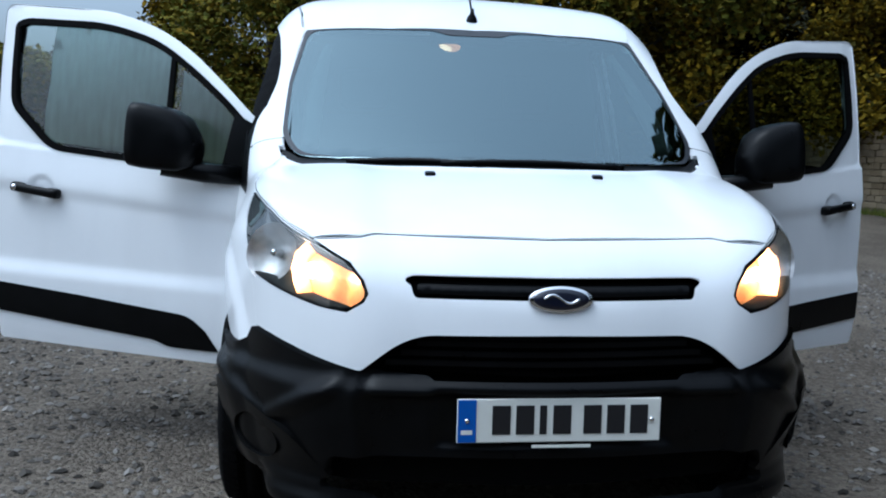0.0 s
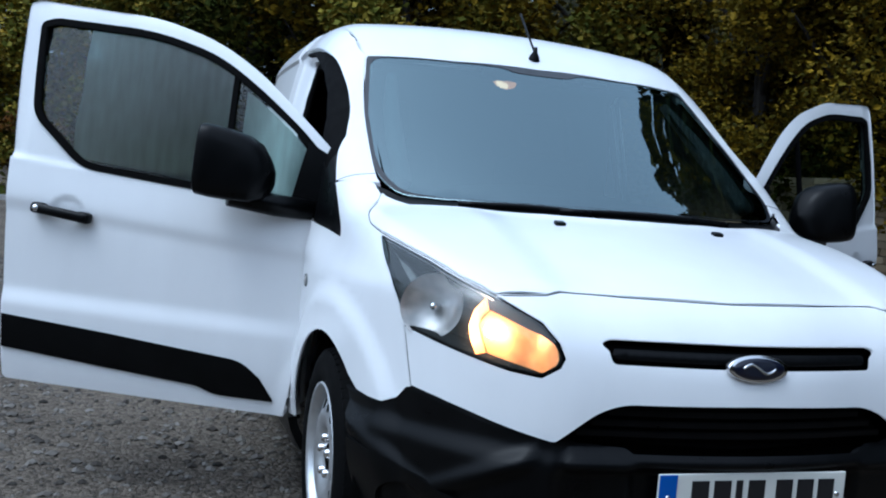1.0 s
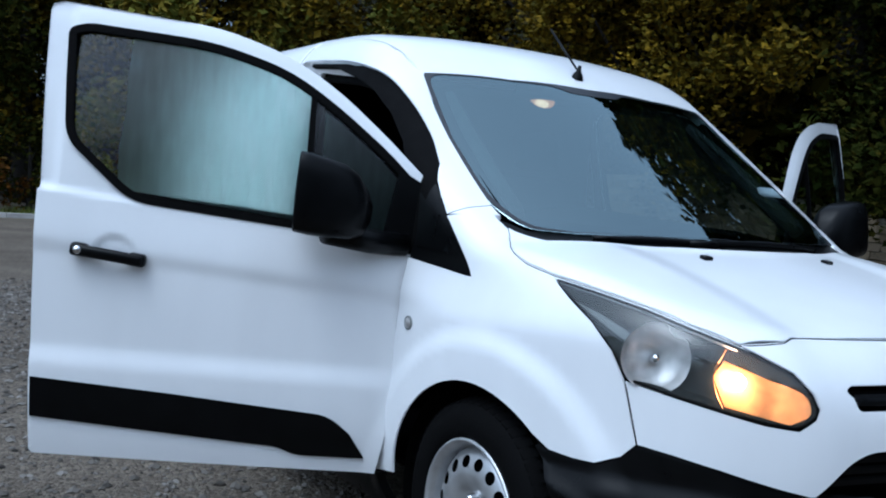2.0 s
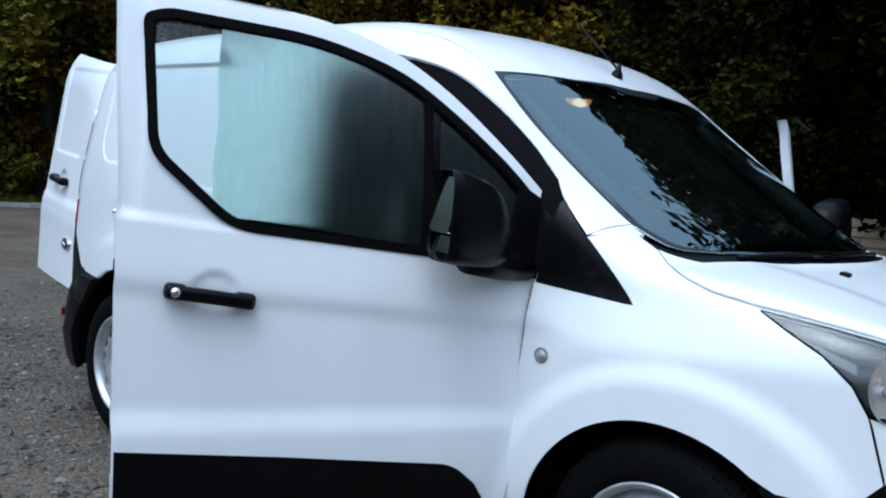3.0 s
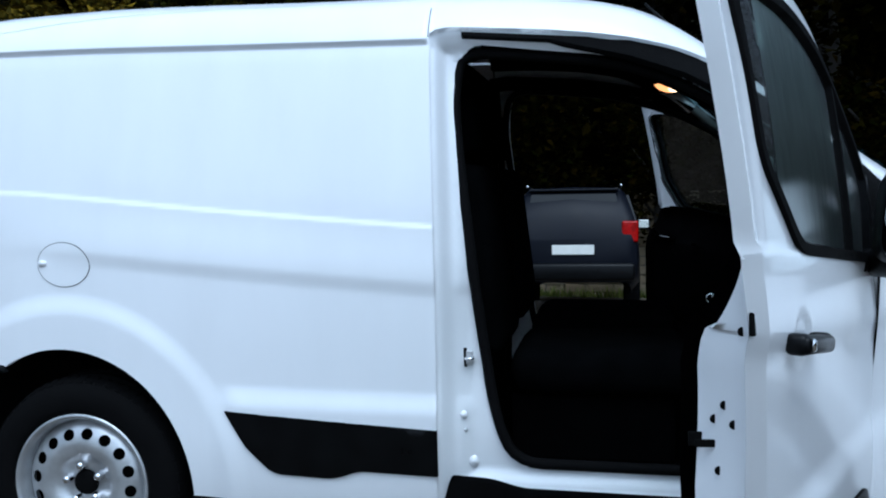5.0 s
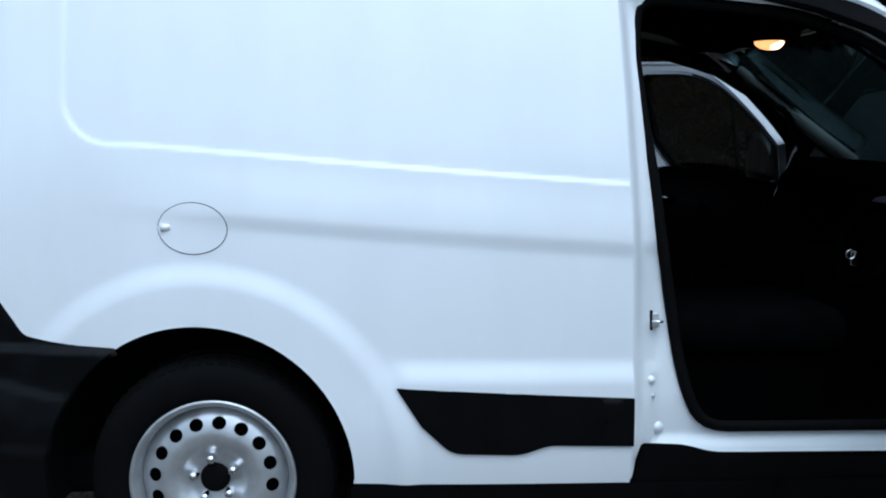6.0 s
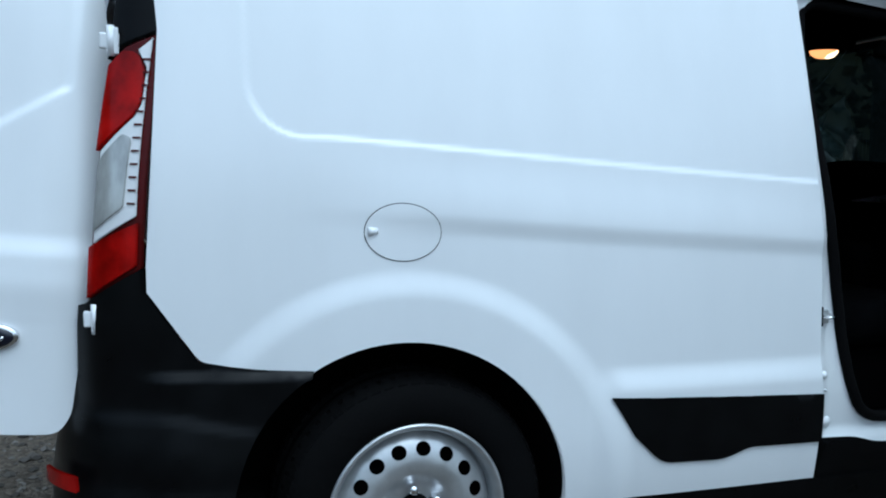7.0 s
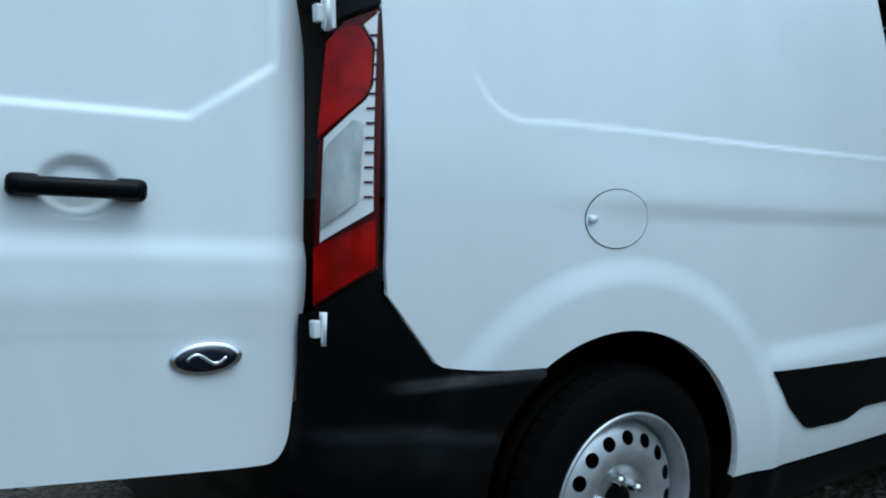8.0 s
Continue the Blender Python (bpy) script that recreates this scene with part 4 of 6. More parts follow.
def tail_shape(q):
    t, z = np.abs(q[:, 0]), q[:, 1]
    return 0.004 + 0.014 * step(0.690, 0.680, z) * step(0.68, 0.74, t) + 0.006 * step(0.600, 0.585, z + 0.25 * np.maximum(t - 0.72, 0)) * step(0.98, 0.80, t) + 0.022 * step(0.63, 0.47, z + 0.25 * np.maximum(t - 0.72, 0)) * step(0.98, 0.80, t) + 0.012 * step(0.45, 0.40, z)


rb = part("rear_bumper", sheet(rounded(mirrored(top), 0.0, 0.02), [], on_tail, tail_shape, 0.014, 0.03, 0.0), BLACK, van, "black plastic rear bumper with red reflectors")
for s in (-1, 1):
    lp = [(0.61 * s, 0.468), (0.53 * s, 0.468), (0.53 * s, 0.428), (0.61 * s, 0.428)]
    part("reflector", sheet(rounded(lp, 0.006, 0.02), [], on_tail, 0.068, 0.02, 0.008), RED, rb)


def rear_relief(q):
    """Pressed panel, waist crease and handle dish of a rear door."""
    a, z = np.abs(q[:, 0]), q[:, 1]
    d = np.maximum(np.maximum(0.07 - a, a - 0.645), np.maximum(1.205 - z, z - 1.66))
    d = np.maximum(d, (a - 0.490) * 0.57 - (z - 1.215) * 0.823)
    up = -0.007 * step(0.007, -0.006, d)
    band = 0.010 * step(0.78, 0.88, z) * step(0.985, 0.93, z)
    dish = -0.015 * step(1.0, 0.7, np.hypot((a - 0.282) / 0.072, (z - 1.062) / 0.055))
    return up + band + dish


def hinge_turn(px, py, deg):
    """Swing about a hinge line that leans inwards and forwards with the pillar."""
    axis = Vector((-0.052 * math.copysign(1, px), -0.05, 1.0))
    return Matrix.Translation((px, py, 1.1)) @ Matrix.Rotation(radians(deg), 4, axis) @ Matrix.Translation((-px, -py, -1.1))


for s, deg in ((-1, 80.0), (1, 0.0)):
    T = Matrix.Translation((0, -0.028 if s < 0 else 0.0, 0.004)) @ hinge_turn(s * 0.70, 4.31, -s * deg)
    lp = [(0.008, 0.525, 0.0), (0.675, 0.53, 0.025), (0.70, 0.57, 0.03), (0.716, 0.80), (0.722, 1.38), (0.66, 1.70, 0.04), (0.008, 1.745)]
    rd = part("rear_door", sheet(rounded(flip_x(lp) if s < 0 else lp, 0.0, 0.02), [], on_back, rear_relief, 0.010 if s < 0 else 0.03, 0.035, 0.0, turn=T), WHITE, van,
              "white rear door swung open" if s < 0 else "white closed rear door")
    inner_ = inset(rounded(flip_x(lp) if s < 0 else lp, 0.0, 0.02), 0.012)
    part("door_inner", sheet(inner_, [], on_back, lambda q: -0.048 + 0.012 * step(0.20, 0.23, np.abs(q[:, 0] * s - 0.36)) * step(1.62, 1.58, q[:, 1]), 0.03, 0.0, 0.0, turn=T), WHITE, rd)
    c = on_back(np.array([[s * 0.282, 1.060]]))[0]
    if s < 0:
        hb = box(-0.108, 0.108, 0.012, 0.045, -0.017, 0.017, 0.012, T @ Matrix.Translation(c), 3, True)
        h = part("handle", hb, BLACK, rd, "black plastic grab handle")
        for dx in (-0.088, 0.088):
            part("handle_end", box(dx - 0.03, dx + 0.03, -0.004, 0.040, -0.021, 0.021, 0.014, T @ Matrix.Translation(c), 3, True), BLACK, rd)
        cb = on_back(np.array([[s * 0.520, 0.750]]))[0] + np.array((0, 0.002, 0))
        oval_badge(T @ Vector(cb), T.to_3x3() @ Vector((0, 1, 0)), 0.068, 0.031, rd)
        for zz in (1.432, 0.808):
            hx, hy = (-0.750, 4.254) if zz < 1 else (-0.700, 4.200)
            hg = part("rear_hinge", box(-0.010, 0.010, -0.024, 0.020, -0.018, 0.018, 0.004, Matrix.Translation((hx + 0.008, hy + 0.020, zz))), WHITE, van)
            part("hinge_pin", tube([(hx, hy + 0.015, zz - 0.034), (hx, hy + 0.015, zz + 0.034)], 0.009, 12), WHITE, hg)
            part("hinge_leaf", box(-0.006, 0.012, -0.012, 0.014, -0.03, 0.03, 0.003, Matrix.Translation((hx, hy + 0.01, zz))), WHITE, hg)


# front doors
def front_door(s, deg, incline, shift, reach=1.0):
    """An open front door with glass, mirror, handle and moulding, swung round its hinge."""
    lean = pose(0, 0, 0, 0, -s * incline, 0)
    T = Matrix.Translation(Vector(shift) + Vector((s * 0.862, 1.325, 0.9))) @ lean @ pose(0, 0, 0, 0, 0, -s * deg) @ Matrix.Diagonal((1, reach, 1, 1)) @ lean.inverted() @ Matrix.Translation((-s * 0.862, -1.325, -0.9))
    lay = on_side(s)

    def square(lp):
        return [(p[0], p[1] - 0.0323 * (p[0] - 1.325), *p[2:]) for p in lp]
    outline = [(1.272, 1.250), (1.414, 1.374, 0.07), (1.573, 1.500, 0.09), (1.73, 1.587, 0.09), (1.95, 1.648, 0.1), (2.407, 1.672, 0.015), (2.434, 1.652, 0.01), (2.424, 1.45), (2.406, 1.20), (2.400, 1.118), (2.407, 1.112, 0.003), (2.402, 0.95), (2.388, 0.65), (2.373, 0.348, 0.008), (2.36, 0.338), (1.352, 0.338), (1.330, 0.487), (1.292, 0.862), (1.281, 1.012)]
    win = [(1.300, 1.045), (1.305, 1.235, 0.01), (1.40, 1.325, 0.05), (1.56, 1.450, 0.09), (1.72, 1.552, 0.09), (1.95, 1.618, 0.1), (2.32, 1.642, 0.03), (2.374, 1.622, 0.02), (2.345, 1.30, 0.05), (2.145, 1.128, 0.06), (1.66, 1.080)]
    wl = rounded(square(win), 0.006, 0.02)

    def dish(q):
        waist = 1.104 + 0.055 * (q[:, 0] - 2.15)
        return -0.007 * step(1.0, 0.8, np.hypot((q[:, 0] - 2.175) / 0.060, (q[:, 1] - 0.952) / 0.047)) - 0.007 * step(-0.003, 0.009, q[:, 1] - waist) * step(1.9, 2.1, q[:, 0])
    door = part("front_door", sheet(rounded(outline, 0.0, 0.02), [wl], lay, dish, 0.013, 0.035, 0.0, turn=T), WHITE, van, "white front door standing wide open")
    part("window_seal", sheet(inset(wl, -0.001), [inset(wl, 0.022)], lay, 0.003, 0.02, 0.02, 0.0, turn=T), RUBBER, door)
    part("window_pane", sheet(inset(wl, 0.006), [], lay, -0.012, 0.05, 0.003, turn=T), GLASS_WET if s < 0 else GLASS, door, "misted wet side window" if s < 0 else "tinted side window")
    mist = [(1.645, 1.10), (1.645, 1.50), (1.72, 1.565, 0.03), (1.95, 1.63, 0.03), (2.19, 1.65), (2.196, 1.50), (2.19, 1.40), (2.198, 1.28), (2.19, 1.16), (2.12, 1.155), (1.9, 1.13)]
    if s < 0:
        small = [(1.335, 1.075), (1.335, 1.225), (1.43, 1.315), (1.56, 1.415), (1.605, 1.44), (1.60, 1.10)]
        for patch, lift, back in ((mist, -0.0165, False), (mist, -0.0205, True), (small, -0.0165, False), (small, -0.0205, True)):
            film_ = sheet(rounded(square(patch), 0.006, 0.03), [], lay, lift, 0.06, 0.0, turn=T)
            if back:
                film_.flip_normals()
            part("condensation", film_, MIST, door, "misted patch with run-down drops")
    part("window_divider", sheet(rounded([(1.648, 1.08), (1.622, 1.08), (1.632, 1.49), (1.655, 1.50)], 0, 0.03), [], lay, 0.0, 0.03, 0.015, turn=T), RUBBER, door)
    part("mirror_sail", sheet(rounded([(1.285, 1.24), (1.30, 1.02), (1.50, 1.035), (1.40, 1.085), (1.365, 1.28)], 0.004, 0.02), [], lay, 0.006, 0.02, 0.02, turn=T), BLACK, door)
    mo = [(2.381, 0.606), (2.375, 0.486), (1.66, 0.417, 0.02), (1.60, 0.392, 0.03), (1.385, 0.386, 0.01), (1.44, 0.465), (1.51, 0.522, 0.05), (1.985, 0.572)]
    part("side_moulding", sheet(rounded(square(mo), 0.003, 0.02), [], lay, 0.007, 0.02, 0.012, turn=T), BLACK, door)
    # inner skin: slim round the window, deep below the waist, its edge folding forwards
    def deep(q):
        """Thickness of the door at a place, and how far its inner edge stands in from the outer one."""
        k = 0.24 + 0.76 * step(1.13, 0.90, q[:, 1])
        return 0.148 * k * (0.40 + 0.60 * step(1.42, 2.0, q[:, 0])), 0.078 * k * step(1.9, 2.3, q[:, 0]) + 0.006
    ol = rounded(outline, 0.0, 0.015)
    dp, fold = deep(ol)
    side_ = np.where(ol[:, 0] > 1.8, -1.0, 1.0)
    wave = 0.012 * np.sin((ol[:, 1] - 0.35) * 9.0) * step(1.9, 2.3, ol[:, 0]) * step(1.0, 0.9, ol[:, 1])
    inner = np.stack([ol[:, 0] + side_ * fold + wave, ol[:, 1] + np.where(ol[:, 1] > 1.2, -0.016, np.where(ol[:, 1] < 0.36, 0.02, 0.0))], 1)
    part("door_inner", sheet(inner, [wl], lay, lambda q: -deep(q)[0], 0.03, 0.0, 0.0, turn=T), WHITE, door)
    po, pi = lay(inset(ol, 0.002)), lay(inner)
    no, ni = slope_of(po), slope_of(pi)
    rows_ = [po - no * 0.004, po - no * 0.012, (po - no * 0.012) * 0.72 + (pi - ni * dp[:, None]) * 0.28, (po - no * 0.012) * 0.25 + (pi - ni * dp[:, None]) * 0.75, pi - ni * (dp[:, None] + 0.0005)]
    N = len(ol)
    vs = [T @ Vector(v) for v in np.concatenate(rows_)]
    part("door_edge", mesh_of(vs, [(r_ * N + i, r_ * N + (i + 1) % N, (r_ + 1) * N + (i + 1) % N, (r_ + 1) * N + i) for r_ in range(4) for i in range(N)]), WHITE, door)
    # white inner window frame with a rubber lip
    part("inner_lip", sheet(inset(wl, -0.012), [inset(wl, 0.010)], lay, -0.034, 0.02, 0.006, 0.0, turn=T), RUBBER, door)
    card = [(1.365, 0.38), (2.24, 0.40), (2.25, 0.95), (2.29, 1.10), (2.125, 1.125), (1.66, 1.10), (1.302, 1.07), (1.315, 0.8)]
    part("trim_card", sheet(rounded(card, 0.02, 0.03), [], lay, lambda q: -deep(q)[0] - 0.012 - 0.03 * step(0.60, 0.52, q[:, 1]), 0.03, 0.04, 0.0, turn=T), TRIM, door)

    # latch, plug holes and bolts on the rear edge
    def on_edge(zz, t):
        """A place on the rear edge: t runs from the outer skin (0) to the inner one (1)."""
        i = int(np.argmin(np.where(ol[:, 0] > 2.2, np.abs(ol[:, 1] - zz), 9)))
        return T @ Vector((po[i] - no[i] * 0.012) * (1 - t) + (pi[i] - ni[i] * dp[i]) * t)
    face = Vector((s * 0.46, 0.89, 0.0)).normalized()
    R3 = T.to_3x3()
    turn_ = (R3 @ face).normalized().to_track_quat("Y", "Z").to_matrix().to_4x4()
    la = part("door_latch", box(-0.034, 0.034, -0.003, 0.003, -0.007, 0.007, 0.002, Matrix.Translation(on_edge(0.765, 0.72)) @ turn_), GAP, door, "dark latch slot in the door's edge")
    part("latch_mouth", box(-0.010, 0.022, -0.003, 0.004, -0.013, 0.013, 0.002, Matrix.Translation(on_edge(0.765, 0.95)) @ turn_), GAP, la)
    for zz, t in ((0.842, 0.55), (0.822, 0.72), (0.815, 0.40), (0.722, 0.62), (0.985, 0.40)):
        part("bolt", lathe([(0.0005, 0.0085), (0.002, 0.008), (0.002, 0.0)], on_edge(zz, t), R3 @ face, 10), GAP, door)
    part("edge_stop", box(-0.014, 0.014, -0.003, 0.006, -0.020, 0.020, 0.003, Matrix.Translation(on_edge(0.990, 0.10)) @ turn_), RUBBER, door)
    # pull handle over its dish
    c = lay(np.array([[2.192, 0.944]]))[0]
    M = T @ Matrix.Translation(c) @ pose(0, 0, 0, 5.5, 0, 0)
    x0, x1 = (0.010, 0.042) if s > 0 else (-0.042, -0.010)
    part("handle", box(x0, x1, -0.106, 0.101, -0.018, 0.016, 0.012, M, 3, True), BLACK, door, "black plastic door handle")
    for dy in (-0.086, 0.077):
        part("handle_end", box(min(-0.004 * s, 0.036 * s), max(-0.004 * s, 0.036 * s), dy - 0.026, dy + 0.026, -0.020, 0.019, 0.012, M, 3, True), BLACK, door)
    part("lock", lathe([(0.040, 0.012), (0.045, 0.010), (0.046, 0.0)], M @ Vector((0, 0.079, 0)), (M.to_3x3() @ Vector((s, 0, 0))), 20), CHROME, door)
    # mirror: arm, shell, two panes
    arm = [(0.88, 1.33, 1.050), (0.94, 1.44, 1.055), (1.02, 1.57, 1.082)]
    part("mirror_arm", tube([T @ Vector((s * a, b, c_)) for a, b, c_ in arm], 0.04, 12, radii=[0.036, 0.036, 0.042]), BLACK, door)
    vs, fs = [], []
    rings = ((0.006, 0.93), (-0.022, 0.955), (-0.018, 0.985), (0.02, 1.0), (0.08, 0.98), (0.140, 0.92), (0.180, 0.76), (0.200, 0.40), (0.204, 0.02))
    K = 40
    for d, k in rings:
        for i in range(K):
            a = 2 * math.pi * i / K
            ca, sa = math.cos(a), math.sin(a)
            u = math.copysign(abs(ca) ** 0.5, ca) * 0.074 * k
            v = math.copysign(abs(sa) ** 0.45, sa) * 0.117 * k
            u *= 1 - 0.16 * (v / 0.122)
            vs.append(T @ Vector((s * (1.032 + u - 0.30 * d), 1.645 - d * (1 - 0.20 * max(v, 0) / 0.117), 1.183 + v - 0.02 * d / 0.18)))
    for r_ in range(len(rings) - 1):
        for i in range(K):
            fs.append((r_ * K + i, r_ * K + (i + 1) % K, (r_ + 1) * K + (i + 1) % K, (r_ + 1) * K + i))
    fs.append(tuple(range(K)))
    ms = part("mirror_shell", mesh_of(vs, fs), BLACK, door, "black plastic door mirror shell")
    for z0, z1, k in ((1.142, 1.281, 1.0), (1.072, 1.134, 0.96)):
        lp = rounded([(1.032 - 0.065 * k, z0), (1.032 + 0.063 * k, z0), (1.032 + 0.057 * k, z1), (1.032 - 0.057 * k, z1)], 0.025, 0.01)
        N = len(lp)
        vs = [T @ Vector((s * u, 1.6475 + 0.13 * (z1 - v), v)) for u, v in lp] + [T @ Vector((s * u, 1.640, v)) for u, v in lp]
        part("mirror_glass", mesh_of(vs, [tuple(range(N))] + [(i, (i + 1) % N, N + (i + 1) % N, N + i) for i in range(N)], False), MIRROR, ms)
    return door


van["shaped"] = False
front_door(-1, 66.3, 2.1, (-0.024, -0.008, -0.040))
front_door(1, 66.5, 1.2, (0.018, -0.006, -0.038), 0.87)


# wheels
def wheel(s, cy, cz):
    """A steel wheel with sixteen round holes, five nuts and a worn tyre."""
    x0 = s * 0.885
    tyre = [(-0.02, 0.215), (0.006, 0.222), (0.012, 0.24), (0.014, 0.275), (0.004, 0.305), (-0.010, 0.320), (-0.03, 0.326), (-0.06, 0.3265), (-0.062, 0.319), (-0.070, 0.319), (-0.072, 0.327), (-0.11, 0.3275), (-0.112, 0.319), (-0.12, 0.319), (-0.122, 0.327), (-0.165, 0.3255), (-0.185, 0.318), (-0.20, 0.29), (-0.19, 0.215)]
    ty = part("wheel", lathe([(h, r) for h, r in tyre], (x0, cy, cz), (s, 0, 0), 72), RUBBER, van, "silver steel wheel with a black tyre")
    blocks_v, blocks_f = [], []
    for k in range(60):
        a = 2 * math.pi * k / 60
        for h0, h1 in ((-0.004, -0.045), (-0.135, -0.172)):
            b = len(blocks_v)
            for (da, r, h) in [(d, r, h) for r in (0.318, 0.331) for d, h in ((-0.036, h0), (0.036, h0), (0.046, h1), (-0.026, h1))]:
                rr = r - (0.012 if h == -0.004 else 0.0)
                blocks_v.append((x0 + s * h, cy + rr * math.cos(a + da), cz + rr * math.sin(a + da)))
            blocks_f += [(b + 4, b + 5, b + 6, b + 7), (b, b + 1, b + 5, b + 4), (b + 1, b + 2, b + 6, b + 5), (b + 2, b + 3, b + 7, b + 6), (b + 3, b, b + 4, b + 7)]
    tagged(part("tread", mesh_of(blocks_v, blocks_f, False), RUBBER, ty), kind="stuff")
    part("rim", lathe([(-0.012, 0.200), (0.002, 0.206), (0.010, 0.213), (0.010, 0.219), (0.004, 0.222), (-0.02, 0.222)], (x0, cy, cz), (s, 0, 0), 72), STEEL, ty)
    part("rim_well", lathe([(-0.012, 0.200), (-0.055, 0.194), (-0.17, 0.19)], (x0, cy, cz), (s, 0, 0), 60), STEEL, ty)
    # pierced disc
    def dome(r):
        return np.interp(r, [0.0, 0.034, 0.060, 0.075, 0.095, 0.125, 0.150, 0.175, 0.190, 0.200], [-0.030, -0.030, -0.027, -0.022, -0.006, 0.000, -0.006, -0.016, -0.030, -0.045])
    outer_ = np.array([(0.199 * math.cos(a), 0.199 * math.sin(a)) for a in np.linspace(0, 2 * math.pi, 64, endpoint=False)])
    hub_ = np.array([(0.034 * math.cos(a), 0.034 * math.sin(a)) for a in np.linspace(0, 2 * math.pi, 24, endpoint=False)])
    holes = [hub_]
    for k in range(16):
        a = 2 * math.pi * (k + 0.3) / 16
        holes.append(np.array([(0.156 * math.cos(a) + 0.017 * math.cos(b) * math.cos(a) - 0.019 * math.sin(b) * math.sin(a), 0.156 * math.sin(a) + 0.017 * math.cos(b) * math.sin(a) + 0.019 * math.sin(b) * math.cos(a)) for b in np.linspace(0, 2 * math.pi, 14, endpoint=False)]))
    pts, edges = [], []
    for lp in [outer_] + holes:
        b = len(pts)
        pts += [Vector(p) for p in lp]
        edges += [(b + i, b + (i + 1) % len(lp)) for i in range(len(lp))]
    for r in np.arange(0.044, 0.196, 0.0095):
        m_ = int(2 * math.pi * r / 0.012)
        for k in range(m_):
            a = 2 * math.pi * k / m_
            p = np.array((r * math.cos(a), r * math.sin(a)))
            if all(np.linalg.norm(p - h.mean(0)) > 0.0235 for h in holes[1:]):
                pts.append(Vector(p))
    v2, _, f2, _, _, _ = delaunay_2d_cdt(pts, edges, [], 0, 1e-6)
    v2 = np.array([tuple(v) for v in v2])
    f2 = np.array([f for f in f2 if len(f) == 3])
    c = v2[f2].mean(1)
    ok = within(c, outer_)
    for h in holes:
        ok &= ~within(c, h)
    f2 = f2[ok]
    hgt = dome(np.hypot(v2[:, 0], v2[:, 1]))
    vs = np.stack([x0 + s * hgt, cy + v2[:, 0], cz + v2[:, 1]], 1)
    if s < 0:
        f2 = f2[:, ::-1]
    part("wheel_disc", mesh_of(vs, f2), STEEL, ty)
    part("hub_back", lathe([(-0.06, 0.195), (-0.06, 0.0)], (x0, cy, cz), (s, 0, 0), 32), GAP, ty)
    part("hub_cap", lathe([(-0.036, 0.042), (-0.020, 0.038), (-0.016, 0.030), (-0.016, 0.0)], (x0, cy, cz), (s, 0, 0), 24), GAP, ty)
    for k in range(5):
        a = 2 * math.pi * (k + 0.15) / 5
        cc = (x0, cy + 0.056 * math.cos(a), cz + 0.056 * math.sin(a))
        part("wheel_nut", lathe([(-0.03, 0.0145), (-0.004, 0.0135), (0.002, 0.010), (0.003, 0.0)], cc, (s, 0, 0), 6), CHROME, ty)


for s in (-1, 1):
    for cy, cz in ((0.853, 0.296), (3.556, 0.332)):
        wheel(s, cy, cz)
van["shaped"] = True

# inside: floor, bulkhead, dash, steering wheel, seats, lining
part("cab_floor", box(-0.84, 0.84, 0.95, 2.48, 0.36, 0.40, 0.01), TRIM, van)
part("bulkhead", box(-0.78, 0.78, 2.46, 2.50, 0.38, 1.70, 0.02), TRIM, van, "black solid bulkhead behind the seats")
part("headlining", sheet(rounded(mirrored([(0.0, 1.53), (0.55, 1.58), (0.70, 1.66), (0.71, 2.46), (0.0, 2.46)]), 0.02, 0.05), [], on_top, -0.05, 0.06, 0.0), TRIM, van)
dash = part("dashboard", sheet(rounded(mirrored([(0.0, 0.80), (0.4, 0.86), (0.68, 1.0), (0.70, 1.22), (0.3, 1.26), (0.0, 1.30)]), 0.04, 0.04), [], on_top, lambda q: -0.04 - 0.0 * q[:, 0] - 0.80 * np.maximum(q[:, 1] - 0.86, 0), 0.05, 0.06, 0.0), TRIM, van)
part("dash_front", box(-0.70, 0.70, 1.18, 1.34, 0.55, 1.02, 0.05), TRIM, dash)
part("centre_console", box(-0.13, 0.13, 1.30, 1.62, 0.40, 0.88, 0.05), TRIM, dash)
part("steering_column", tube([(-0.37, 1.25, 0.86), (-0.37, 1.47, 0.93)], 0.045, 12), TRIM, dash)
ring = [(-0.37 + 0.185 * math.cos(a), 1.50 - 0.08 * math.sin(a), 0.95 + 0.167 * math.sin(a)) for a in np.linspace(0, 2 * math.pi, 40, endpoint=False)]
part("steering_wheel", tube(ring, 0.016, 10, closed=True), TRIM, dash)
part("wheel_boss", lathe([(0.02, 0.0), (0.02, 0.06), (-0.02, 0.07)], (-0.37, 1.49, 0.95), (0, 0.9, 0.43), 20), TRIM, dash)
for x0, z0, w_ in ((0.488, 0.789, 0.016), (-0.19, 0.845, 0.008)):
    part("switch", box(x0 - w_, x0 + w_, 1.325, 1.348, z0 - 0.014, z0 + 0.014, 0.005), CHROME, dash)


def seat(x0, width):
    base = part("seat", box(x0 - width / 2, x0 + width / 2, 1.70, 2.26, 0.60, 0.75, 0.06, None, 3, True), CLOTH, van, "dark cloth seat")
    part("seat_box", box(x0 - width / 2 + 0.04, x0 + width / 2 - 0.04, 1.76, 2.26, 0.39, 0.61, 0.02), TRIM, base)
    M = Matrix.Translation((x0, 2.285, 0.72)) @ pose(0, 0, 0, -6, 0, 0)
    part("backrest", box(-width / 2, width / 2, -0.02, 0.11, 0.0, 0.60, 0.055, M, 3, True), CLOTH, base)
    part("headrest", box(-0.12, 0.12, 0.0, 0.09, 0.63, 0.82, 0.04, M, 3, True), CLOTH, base)


